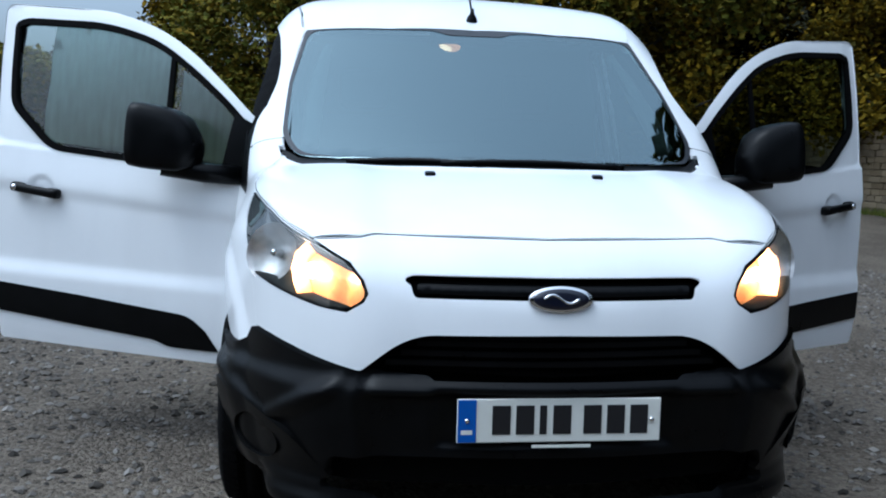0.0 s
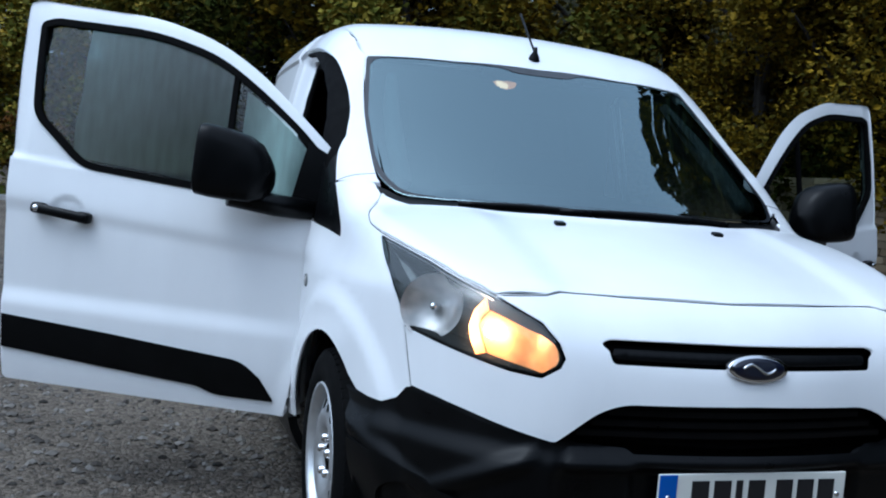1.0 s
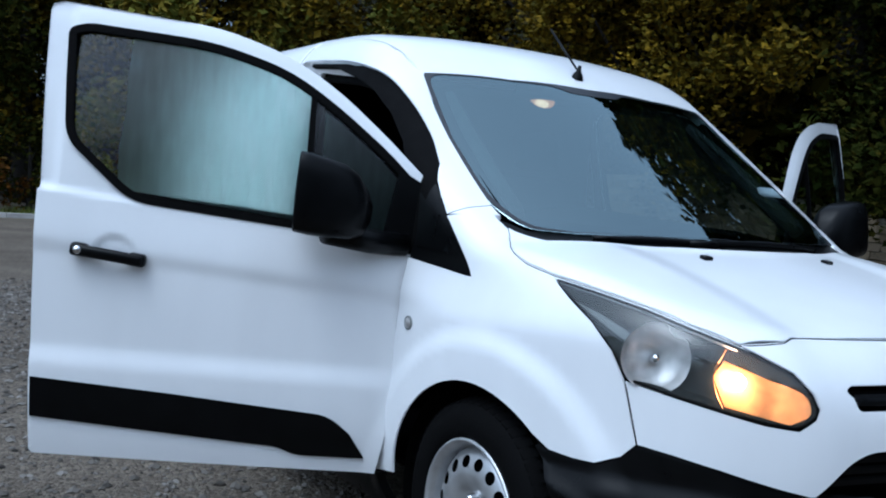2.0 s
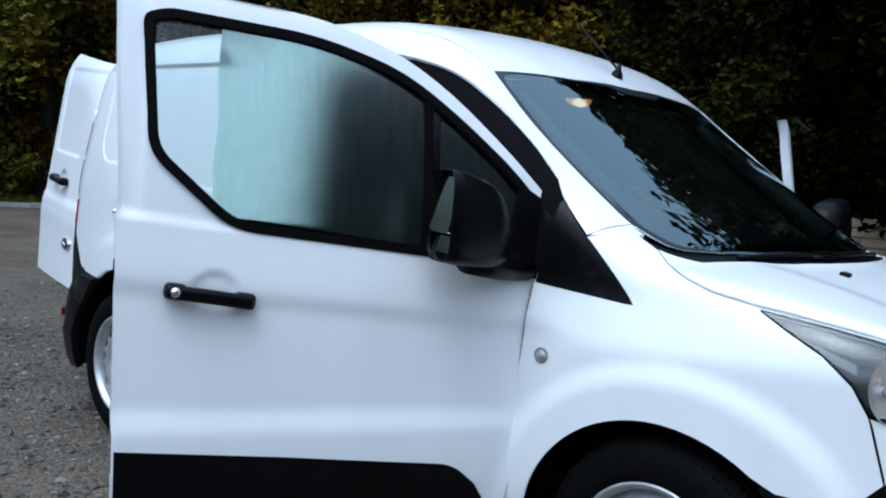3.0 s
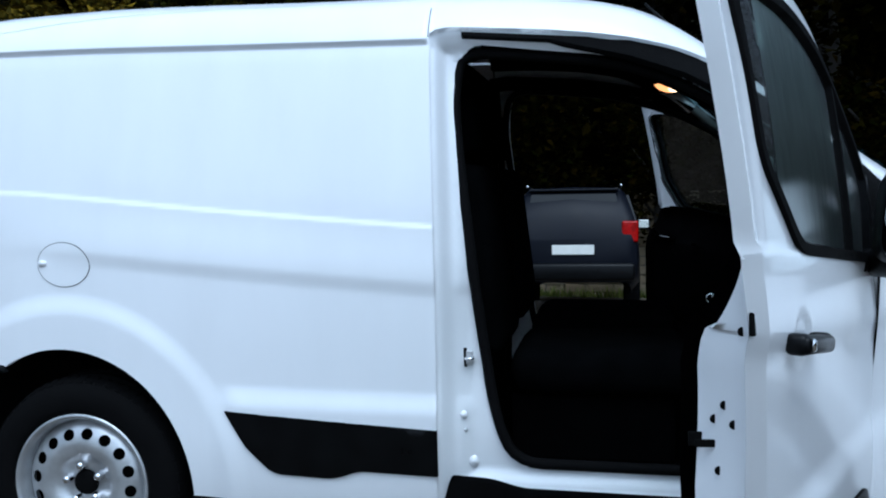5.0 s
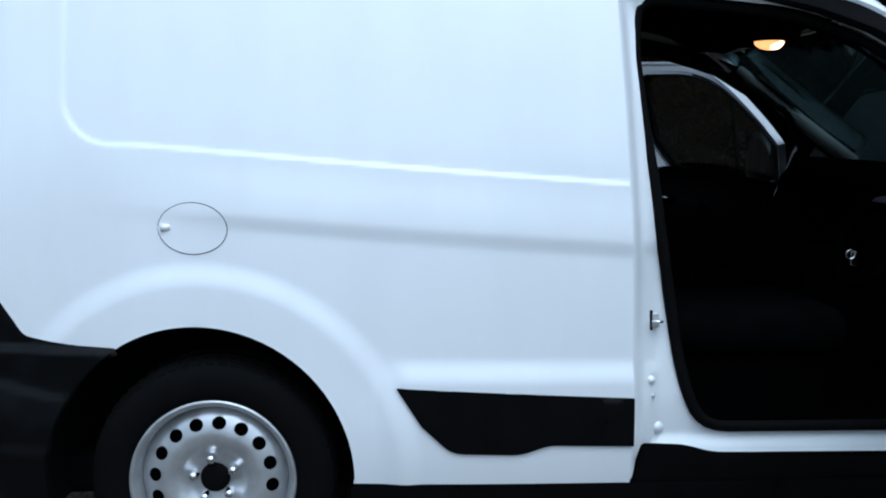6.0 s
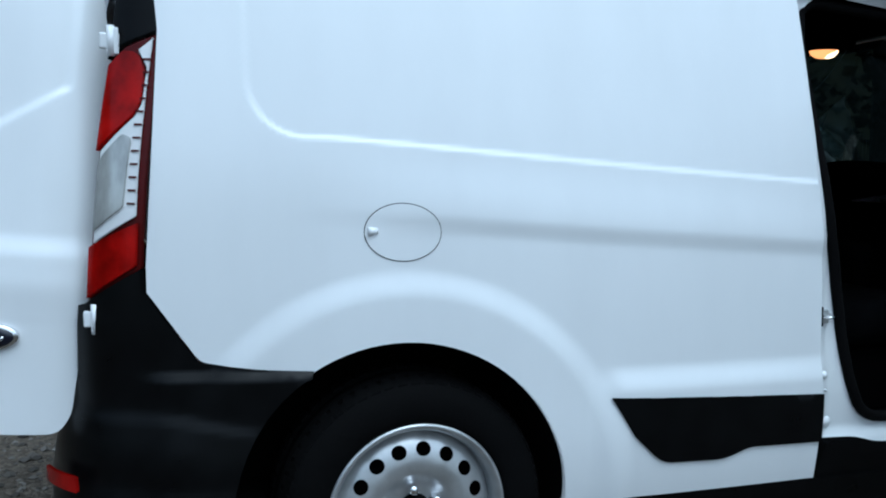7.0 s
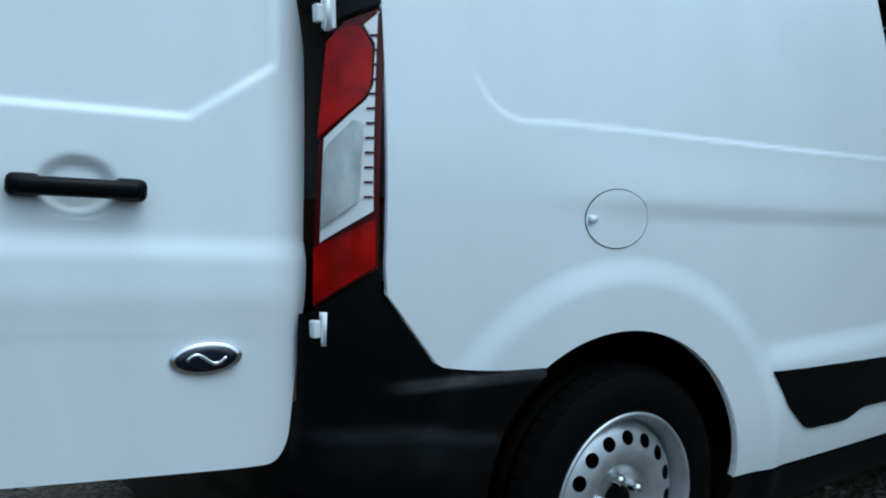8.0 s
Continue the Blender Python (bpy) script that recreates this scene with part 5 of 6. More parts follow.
seat(-0.40, 0.52)
seat(0.40, 0.50)
LIT_CORE = material("lit_cab_bulb", (1, 0.8, 0.6), 0.4, emit=(1.0, 0.58, 0.28), power=3.6)
LIT = material("lit_cab_lamp", (1, 0.8, 0.6), 0.4, emit=(1.0, 0.36, 0.10), power=1.6)
cl = part("cab_lamp", box(-0.15, 0.15, 1.585, 1.76, 1.592, 1.664, 0.012), TRIM, van, "roof lamp in the cab with a lit amber lens")
part("lamp_base", box(-0.13, 0.13, 1.63, 1.76, 1.655, 1.70, 0.012), TRIM, cl)
part("lamp_glass", lathe([(-0.012, 0.052), (0.004, 0.050), (0.014, 0.040), (0.022, 0.024), (0.025, 0.0)], (-0.079, 1.671, 1.592), (-0.3, 0.1, -1), 28), LIT, cl)
part("lamp_bulb", lathe([(0.0, 0.036), (0.010, 0.034), (0.022, 0.022), (0.027, 0.0)], (-0.084, 1.658, 1.592), (-0.3, 0.1, -1), 20), LIT_CORE, cl)
# key in the ignition
key = part("key", box(-0.524, -0.518, 1.630, 1.650, 0.860, 0.905, 0.002), CHROME, van, "car key hanging in the ignition")
part("key_ring", tube([(-0.525, 1.652 + 0.014 * math.cos(a), 0.895 + 0.014 * math.sin(a)) for a in np.linspace(0, 2 * math.pi, 20, endpoint=False)], 0.0028, 6, closed=True), CHROME, key)
for s in (-1, 1):
    p = on_top(np.array([[s * a, y] for a, y in ((0.652, 1.035), (0.645, 1.18), (0.622, 1.35), (0.588, 1.505))]))
    part("pillar_cover", tube(p - slope_of(p) * 0.048, 0.032, 14, radii=[0.030, 0.034, 0.030, 0.018]), PALE, van, "pale grey plastic pillar cover")
    part("pillar_trim", tube(p - slope_of(p) * 0.050 + np.array((s * 0.060, 0.0, 0.0)), 0.030, 10), TRIM, van)
PLY = material("plywood", (0.30, 0.155, 0.07), 0.7, vary=0.3, scale=3, stretch=(1, 6, 1), bump=0.2, bump_scale=60)
part("load_floor", box(-0.53, 0.53, 2.50, 4.26, 0.50, 0.53), PLY, van)
part("side_lining", box(0.715, 0.735, 2.55, 4.05, 0.82, 0.98), PLY, van)
part("side_lining", box(-0.735, -0.715, 2.55, 4.05, 0.82, 0.98), PLY, van)
part("load_roof", box(-0.62, 0.62, 2.50, 4.12, 1.70, 1.715), TRIM, van)
part("underbody", box(-0.70, 0.70, 0.45, 4.20, 0.22, 0.34, 0.03), GAP, van)
# aerial
b = on_top(np.array([[0.0, 1.56]]))[0]
ae = part("aerial_base", lathe([(-0.004, 0.024), (0.012, 0.020), (0.028, 0.010), (0.05, 0.006), (0.05, 0.0)], b, (0, -0.25, 1), 20), BLACK, van)
part("aerial_rod", tube([b + np.array((0, 0.0, 0.03)), b + np.array((0, 0.19, 0.205))], 0.0045, 8), BLACK, ae)


# ---- the yard: gravel ground, stone wall, trees, parked car ----
def fall(x, y):
    """Height of the yard: level round the van, falling away towards the wall."""
    x, y = np.asarray(x, float), np.asarray(y, float)
    f = -0.078 * np.clip(x - 1.8, 0, 11.5) * np.clip((18 - y) / 14, 0, 0.8) - 0.030 * (1 - step(0.9, 3.4, y))
    return f + 0.06 * np.maximum(y - 23.2, 0) * (y < 60)


def gravel_material():
    """Trodden grey-brown gravel: dust, stones of two sizes and damp stains."""
    m = bpy.data.materials.new("gravel")
    m.use_nodes = True
    nt = m.node_tree
    b = nt.nodes["Principled BSDF"]
    tc, v1, v2, n1, n2 = (nt.nodes.new(k) for k in ("ShaderNodeTexCoord", "ShaderNodeTexVoronoi", "ShaderNodeTexVoronoi", "ShaderNodeTexNoise", "ShaderNodeTexNoise"))
    v1.inputs["Scale"].default_value, v2.inputs["Scale"].default_value = 55, 130
    n1.inputs["Scale"].default_value, n2.inputs["Scale"].default_value = 0.9, 160
    n1.inputs["Detail"].default_value = 8
    for k in (v1, v2, n1, n2):
        nt.links.new(tc.outputs["Object"], k.inputs["Vector"])
    ramp = nt.nodes.new("ShaderNodeValToRGB")
    ramp.color_ramp.elements[0].color, ramp.color_ramp.elements[1].color = (0.056, 0.047, 0.037, 1), (0.180, 0.152, 0.120, 1)
    ramp.color_ramp.elements[0].position, ramp.color_ramp.elements[1].position = 0.25, 0.8
    sep = nt.nodes.new("ShaderNodeSeparateColor")
    nt.links.new(v1.outputs["Color"], sep.inputs[0])
    a1, a2 = nt.nodes.new("ShaderNodeMath"), nt.nodes.new("ShaderNodeMath")
    a1.operation, a2.operation = "MULTIPLY_ADD", "MULTIPLY_ADD"
    a1.inputs[1].default_value = 0.38
    nt.links.new(sep.outputs[0], a1.inputs[0])
    a2.inputs[1].default_value = 0.75
    nt.links.new(n1.outputs[0], a2.inputs[0])
    a2.inputs[2].default_value = -0.02
    nt.links.new(a2.outputs[0], a1.inputs[2])
    nt.links.new(a1.outputs[0], ramp.inputs[0])
    nt.links.new(ramp.outputs[0], b.inputs["Base Color"])
    b.inputs["Roughness"].default_value, b.inputs["Specular IOR Level"].default_value = 0.9, 0.1
    s1 = nt.nodes.new("ShaderNodeMath")
    s1.operation = "MULTIPLY_ADD"
    s1.inputs[1].default_value = 0.5
    nt.links.new(v2.outputs["Distance"], s1.inputs[0]), nt.links.new(v1.outputs["Distance"], s1.inputs[2])
    bp = nt.nodes.new("ShaderNodeBump")
    bp.inputs["Strength"].default_value, bp.inputs["Distance"].default_value = 0.85, 0.02
    bp.invert = True
    nt.links.new(s1.outputs[0], bp.inputs["Height"]), nt.links.new(bp.outputs[0], b.inputs["Normal"])
    return m


def ground_mesh():
    xs = np.concatenate([[-900, -200, -60, -30], np.arange(-16, 24.1, 0.4), [30, 60, 200, 900]])
    ys = np.concatenate([[-900, -200, -60, -30], np.arange(-14, 32.1, 0.4), [45, 59, 80, 200, 900]])
    vs, fs = [], []
    for y in ys:
        for x in xs:
            near = abs(x) < 18 and -16 < y < 33
            vs.append((x, y, float(fall(x, y)) + (0.018 * noise.noise(Vector((x * 0.6, y * 0.6, 0))) - 0.006 if near else 0)))
    n = len(xs)
    for j in range(len(ys) - 1):
        for i in range(n - 1):
            fs.append((j * n + i, j * n + i + 1, (j + 1) * n + i + 1, (j + 1) * n + i))
    return mesh_of(vs, fs)


GRAVEL = gravel_material()
tagged(part("ground", ground_mesh(), GRAVEL), "grey-brown gravel yard with loose stones", "ground", kind="structure")


def island_material(name, colours, rough, gloss=0.05):
    """Loose small pieces, each of its own tone."""
    m = bpy.data.materials.new(name)
    m.use_nodes = True
    nt = m.node_tree
    b = nt.nodes["Principled BSDF"]
    geo, ramp = nt.nodes.new("ShaderNodeNewGeometry"), nt.nodes.new("ShaderNodeValToRGB")
    nt.links.new(geo.outputs["Random Per Island"], ramp.inputs[0])
    el = ramp.color_ramp.elements
    el[0].color, el[1].color = (*colours[0], 1), (*colours[-1], 1)
    for i, c in enumerate(colours[1:-1]):
        e = el.new((i + 1) / (len(colours) - 1))
        e.color = (*c, 1)
    nt.links.new(ramp.outputs[0], b.inputs["Base Color"])
    b.inputs["Roughness"].default_value = rough
    b.inputs["Specular IOR Level"].default_value = gloss
    return m


def scatter_stones(n, seed, box_, size):
    """Loose stones, each a squashed, knocked lump."""
    rs = np.random.RandomState(seed)
    base = np.array([(1, 0, 0), (-1, 0, 0), (0, 1, 0), (0, -1, 0), (0, 0, 1), (0, 0, -0.6), (0.6, 0.6, 0.5), (-0.6, 0.6, 0.4), (-0.6, -0.6, 0.5), (0.6, -0.6, 0.4)])
    tri = [(4, 6, 7), (4, 7, 8), (4, 8, 9), (4, 9, 6), (6, 0, 2), (6, 2, 7), (7, 2, 1), (7, 1, 8), (8, 1, 3), (8, 3, 9), (9, 3, 0), (9, 0, 6), (5, 2, 0), (5, 1, 2), (5, 3, 1), (5, 0, 3)]
    vs, fs = [], []
    x0, x1, y0, y1 = box_
    clump = rs.rand(60, 2) * (x1 - x0, y1 - y0) + (x0, y0)
    for k in range(n):
        if k % 3 == 0:
            x, y = clump[rs.randint(60)] + rs.randn(2) * 0.28
        else:
            x, y = x0 + rs.rand() * (x1 - x0), y0 + rs.rand() * (y1 - y0)
        r = size * (0.35 + rs.gamma(1.3, 0.45))
        r = min(r, size * 2.2)
        a = rs.rand() * 6.28
        p = base * (1 + 0.35 * (rs.rand(10, 1) - 0.5)) * np.array((r, r * (0.55 + 0.45 * rs.rand()), r * (0.45 + 0.3 * rs.rand())))
        c, s_ = math.cos(a), math.sin(a)
        z = float(fall(x, y)) + 0.018 * noise.noise(Vector((x * 0.6, y * 0.6, 0))) - 0.006
        b = len(vs)
        vs += [(x + q[0] * c - q[1] * s_, y + q[0] * s_ + q[1] * c, z + q[2] + r * 0.05) for q in p]
        fs += [(b + i, b + j, b + l) for i, j, l in tri]
    return mesh_of(vs, fs, False)


STONE = island_material("loose_stone", [(0.030, 0.027, 0.024), (0.11, 0.10, 0.088), (0.17, 0.155, 0.138), (0.060, 0.053, 0.046), (0.25, 0.232, 0.21)], 0.85)
tagged(part("loose_stones", scatter_stones(27000, 3, (-6.5, -0.6, 0.6, 9.0), 0.0135), STONE), "scattered grey and buff stones on the gravel", "stones", kind="stuff")
tagged(part("loose_stones", scatter_stones(18000, 5, (0.9, 7.0, -0.5, 9.0), 0.0135), STONE), "scattered grey and buff stones on the gravel", "stones", kind="stuff")
tagged(part("loose_stones", scatter_stones(6000, 7, (-2.6, 0.6, 4.4, 9.5), 0.0125), STONE), "scattered grey and buff stones on the gravel", "stones", kind="stuff")

# kerb and verge along the far side of the yard
CONCRETE = material("pale_concrete", (0.36, 0.35, 0.33), 0.9, vary=0.25, scale=4, bump=0.3, bump_scale=60)
kerb = tagged(new("kerb"), "pale concrete kerb along the yard's far edge", "kerb", kind="structure")
kerb.location = (0, 22.6, 0)
k_mesh = box(-0.455, 0.455, -0.07, 0.07, -0.05, 0.11, 0.012)
for i in range(30):
    o = part("kerb_stone", k_mesh, CONCRETE, kerb)
    o.location = (-13 + i * 0.92, 22.6, 0)
    o.matrix_parent_inverse = Matrix.Translation((0, -22.6, 0))

# foliage
def leaf_cloud(rs, n, clumps, size):
    """Leaves as small folded blades, gathered in clumps."""
    c = clumps[rs.randint(len(clumps), size=n)]
    d = rs.randn(n, 3)
    d /= np.linalg.norm(d, axis=1, keepdims=True)
    p = c[:, :3] + d * (c[:, 3:4] * rs.rand(n, 1) ** 0.45)
    u = rs.randn(n, 3)
    u[:, 2] *= 0.6
    u /= np.linalg.norm(u, axis=1, keepdims=True)
    w_ = np.cross(u, rs.randn(n, 3) * 0.6 + np.array((0, 0, 1.0)))
    w_ /= np.maximum(np.linalg.norm(w_, axis=1, keepdims=True), 1e-6)
    nn = np.cross(u, w_)
    ln = size * (0.6 + 0.8 * rs.rand(n, 1))
    wd = ln * 0.36
    v = np.stack([p, p + u * ln * 0.5 + w_ * wd + nn * wd * 0.35, p + u * ln, p + u * ln * 0.5 - w_ * wd + nn * wd * 0.35], 1).reshape(-1, 3)
    i = np.arange(n)[:, None] * 4
    f = np.concatenate([i + np.array([[0, 1, 2]]), i + np.array([[0, 2, 3]])], 0)
    return v, f


LEAF_SETS = {
    "olive": island_material("olive_leaves", [(0.058, 0.072, 0.012), (0.105, 0.110, 0.016), (0.200, 0.160, 0.020), (0.085, 0.095, 0.014), (0.270, 0.180, 0.022)], 0.7),
    "yellow": island_material("yellowing_leaves", [(0.020, 0.020, 0.003), (0.100, 0.070, 0.005), (0.210, 0.135, 0.007), (0.040, 0.036, 0.004), (0.130, 0.098, 0.007)], 0.7),
    # deep and green: the wood's shade is put into the leaf colours
    "deep": island_material("shade_toned_leaves", [(0.0018, 0.0023, 0.0004), (0.0035, 0.0040, 0.0005), (0.0064, 0.0054, 0.0006), (0.0027, 0.0027, 0.0004), (0.0102, 0.0067, 0.0007)], 0.95, 0.0),
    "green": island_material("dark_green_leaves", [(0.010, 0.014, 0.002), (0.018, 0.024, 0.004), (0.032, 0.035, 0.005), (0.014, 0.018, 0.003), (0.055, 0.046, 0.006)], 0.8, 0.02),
    "russet": island_material("russet_leaves", [(0.0364, 0.0190, 0.0039), (0.0715, 0.0300, 0.0044), (0.1079, 0.0440, 0.0055), (0.0429, 0.0280, 0.0044), (0.0650, 0.0220, 0.0039)], 0.6),
}
BARK = material("bark", (0.014, 0.011, 0.008), 0.95, vary=0.4, scale=8, stretch=(3, 3, 0.6), bump=0.8, bump_scale=30)
LABELS = {"deep": "dense dark tree with shade put into its leaf colour", "olive": "olive-green tree turning in autumn", "yellow": "tree with yellowing autumn leaves", "green": "dark green leafy tree with shade put into its leaf colour", "russet": "russet-brown autumn tree"}


def tree(x, y, h, spread, kind_, seed, leaves=5000, size=0.17, low=0.12, bare=False):
    """A tapered trunk with forked limbs and an uneven crown of leaves."""
    rs = np.random.RandomState(seed)
    z0 = float(fall(x, y)) - 0.1
    t = tagged(new("tree" if h > 3 else "bush"), LABELS[kind_] if h > 3 else "low " + LABELS[kind_].replace("tree", "bush") + " by the kerb", "tree" if h > 3 else "bush", group="trees round the yard")
    t.location = (x, y, z0)
    lean = rs.randn(2) * 0.05 * h
    pts = [(x + lean[0] * k * k, y + lean[1] * k * k, z0 + h * 0.8 * k) for k in np.linspace(0, 1, 7)]
    r0 = 0.028 * h
    vs, fs, base = [], [], 0
    tr = tube(pts, r0, 9, radii=[r0 * (1.25 - 1.1 * k) for k in np.linspace(0, 1, 7)])
    part("trunk", tr, BARK, t)
    clumps = []
    nl = 9 if h > 3 else 5
    for i in range(nl):
        k = low + (0.95 - low) * (i + rs.rand() * 0.6) / nl
        a = i * 2.4 + rs.rand()
        reach = spread * (0.55 + 0.6 * rs.rand()) * math.sin(math.pi * min(0.92, 0.22 + 0.72 * k)) ** 0.6
        s0 = np.array((x + lean[0] * k * k, y + lean[1] * k * k, z0 + h * 0.8 * k))
        e = s0 + np.array((math.cos(a) * reach, math.sin(a) * reach, h * (0.10 + 0.10 * rs.rand())))
        mid = (s0 + e) / 2 + np.array((0, 0, 0.06 * h * (rs.rand() - 0.2)))
        part("limb", tube([s0, mid, e], 0.01 * h, 6, radii=[0.011 * h * (1.1 - 0.7 * k), 0.007 * h, 0.002 * h]), BARK, t)
        for q in (0.45, 0.75, 1.0, 1.15):
            c = s0 + (e - s0) * q + rs.randn(3) * np.array((0.10, 0.10, 0.07)) * h * 0.6
            clumps.append((*c, spread * (0.20 + 0.22 * rs.rand())))
    for _ in range(4):
        clumps.append((x + lean[0] + rs.randn() * spread * 0.2, y + lean[1] + rs.randn() * spread * 0.2, z0 + h * (0.80 + 0.12 * rs.rand()), spread * 0.26))
    v, f = leaf_cloud(rs, leaves, np.array(clumps), size)
    part("crown", mesh_of(v, f, False), LEAF_SETS[kind_], t)
    return t


rt = np.random.RandomState(11)
# steep wooded bank closing the yard behind the trees
BANK = material("leaf_litter", (0.011, 0.011, 0.005), 0.95, vary=0.6, scale=1.2, bump=0.8, bump_scale=9, shine=0.05)
foot = spline([0, 1, 2, 3, 4, 5, 6], [15.5, 17.5, 18.0, 17.0, 13.0, 7.0, -1.0]), spline([0, 1, 2, 3, 4, 5, 6], [-22, -6, 8, 20, 31, 38, 43])
us = np.linspace(0, 6, 61)
vs, fs = [], []
for u in us:
    out = np.array((float(foot[1](u + 0.01) - foot[1](u - 0.01)), -float(foot[0](u + 0.01) - foot[0](u - 0.01))))
    out /= np.linalg.norm(out)
    for k in range(13):
        d = k * 1.6
        rise = (15.0 - 10.5 * float(step(4.6, 6.0, u))) * float(step(0, 20, d)) + 0.7 * noise.noise(Vector((u * 2.1, k * 0.6, 3)))
        vs.append((float(foot[0](u)) + out[0] * d, float(foot[1](u)) + out[1] * d, rise - 0.9 + (0 if k else -0.5)))
for i in range(60):
    for k in range(12):
        fs.append((i * 13 + k, i * 13 + k + 1, i * 13 + 14 + k, i * 13 + 13 + k))
tagged(part("backdrop", mesh_of(vs, fs), BANK), "dark wooded bank rising behind the trees", "bank", kind="structure")
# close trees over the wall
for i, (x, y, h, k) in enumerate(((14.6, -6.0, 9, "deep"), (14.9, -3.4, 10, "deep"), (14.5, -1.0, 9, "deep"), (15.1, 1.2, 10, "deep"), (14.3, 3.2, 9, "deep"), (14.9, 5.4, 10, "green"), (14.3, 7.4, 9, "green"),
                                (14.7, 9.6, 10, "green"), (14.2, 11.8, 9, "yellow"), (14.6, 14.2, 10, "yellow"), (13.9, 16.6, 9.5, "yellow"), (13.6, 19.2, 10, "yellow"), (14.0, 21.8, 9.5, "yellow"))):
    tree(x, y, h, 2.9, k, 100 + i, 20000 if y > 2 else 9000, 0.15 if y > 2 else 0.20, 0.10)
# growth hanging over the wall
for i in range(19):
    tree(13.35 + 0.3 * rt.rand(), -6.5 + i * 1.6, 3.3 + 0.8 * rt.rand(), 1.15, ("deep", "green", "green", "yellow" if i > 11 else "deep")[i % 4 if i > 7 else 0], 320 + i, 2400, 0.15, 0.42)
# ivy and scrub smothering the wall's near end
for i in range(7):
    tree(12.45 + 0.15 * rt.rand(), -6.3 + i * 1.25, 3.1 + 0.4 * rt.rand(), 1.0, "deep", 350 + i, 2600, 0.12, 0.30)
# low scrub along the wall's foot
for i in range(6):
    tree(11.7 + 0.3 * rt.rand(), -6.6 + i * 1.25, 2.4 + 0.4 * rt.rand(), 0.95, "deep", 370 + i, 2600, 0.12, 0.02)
# second row behind, its leaf colour darkened for shade
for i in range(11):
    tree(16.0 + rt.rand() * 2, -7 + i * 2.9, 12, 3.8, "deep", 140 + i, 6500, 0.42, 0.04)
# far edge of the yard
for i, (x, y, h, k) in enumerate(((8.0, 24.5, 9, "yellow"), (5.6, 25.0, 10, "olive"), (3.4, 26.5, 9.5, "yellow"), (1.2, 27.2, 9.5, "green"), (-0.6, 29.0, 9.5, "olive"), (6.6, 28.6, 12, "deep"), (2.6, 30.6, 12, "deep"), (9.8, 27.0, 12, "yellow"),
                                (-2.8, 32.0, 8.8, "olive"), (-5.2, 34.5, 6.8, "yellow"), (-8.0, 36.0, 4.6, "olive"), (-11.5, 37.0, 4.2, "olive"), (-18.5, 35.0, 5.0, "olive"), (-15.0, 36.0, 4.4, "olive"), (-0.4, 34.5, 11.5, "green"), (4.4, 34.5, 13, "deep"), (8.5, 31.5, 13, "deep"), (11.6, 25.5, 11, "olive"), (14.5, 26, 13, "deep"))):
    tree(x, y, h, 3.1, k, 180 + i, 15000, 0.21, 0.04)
# bushes along the far verge
for i in range(13):
    tree(-7 + i * 1.35, 24.0 + rt.rand() * 0.9, 1.9 + rt.rand() * 0.9, 1.15, ("green", "olive", "russet")[i % 3], 220 + i, 1500, 0.13, 0.02)
# tall unseen canopy leaning out over the wall, added to shade what stands below
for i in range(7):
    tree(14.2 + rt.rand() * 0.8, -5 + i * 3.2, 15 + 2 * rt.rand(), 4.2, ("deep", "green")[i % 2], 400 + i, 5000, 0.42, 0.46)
# unseen tree belt across the yard's near end, added to darken front and reflections
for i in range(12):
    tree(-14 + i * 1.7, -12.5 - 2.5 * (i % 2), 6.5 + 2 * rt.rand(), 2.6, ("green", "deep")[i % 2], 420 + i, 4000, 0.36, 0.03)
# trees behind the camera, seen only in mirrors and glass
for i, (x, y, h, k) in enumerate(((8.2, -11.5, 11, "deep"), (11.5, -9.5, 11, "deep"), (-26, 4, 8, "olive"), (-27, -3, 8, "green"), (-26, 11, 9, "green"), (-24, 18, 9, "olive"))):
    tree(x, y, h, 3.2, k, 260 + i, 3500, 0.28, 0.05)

# stone wall along the low side of the yard
WALL_STONE = material("buff_wall_stone", (0.20, 0.155, 0.095), 0.92, vary=0.4, scale=7, bump=0.7, bump_scale=35, spread=0.25)
MORTAR = material("wall_mortar", (0.13, 0.115, 0.09), 0.95, vary=0.3, scale=9, bump=0.5, bump_scale=60)
WX = 12.6
wall = tagged(new("wall_yard"), "weathered buff stone wall overhung by trees", "wall", kind="structure")
wall.location = (WX, 5, -0.7)
vs, fs = [], []
ys = np.arange(-8, 25.01, 1.0)
for y in ys:
    g = float(fall(WX, y))
    top = 1.05 + 0.9 * float(step(6, 14, y)) 
    vs += [(WX + 0.02, y, g - 0.3), (WX + 0.02, y, top), (WX + 0.42, y, top), (WX + 0.42, y, g - 0.3)]
for i in range(len(ys) - 1):
    for k in range(3):
        fs.append((i * 4 + k, i * 4 + k + 1, i * 4 + 5 + k, i * 4 + 4 + k))
part("wall_core", mesh_of(vs, fs, False), MORTAR, wall)


def stone_mesh(rs):
    bm = bmesh.new()
    bmesh.ops.create_cube(bm, size=1)
    bmesh.ops.bevel(bm, geom=bm.edges, offset=0.09, segments=1, affect="EDGES")
    for v_ in bm.verts:
        v_.co += Vector(rs.randn(3)) * 0.035
    return from_bm(bm)


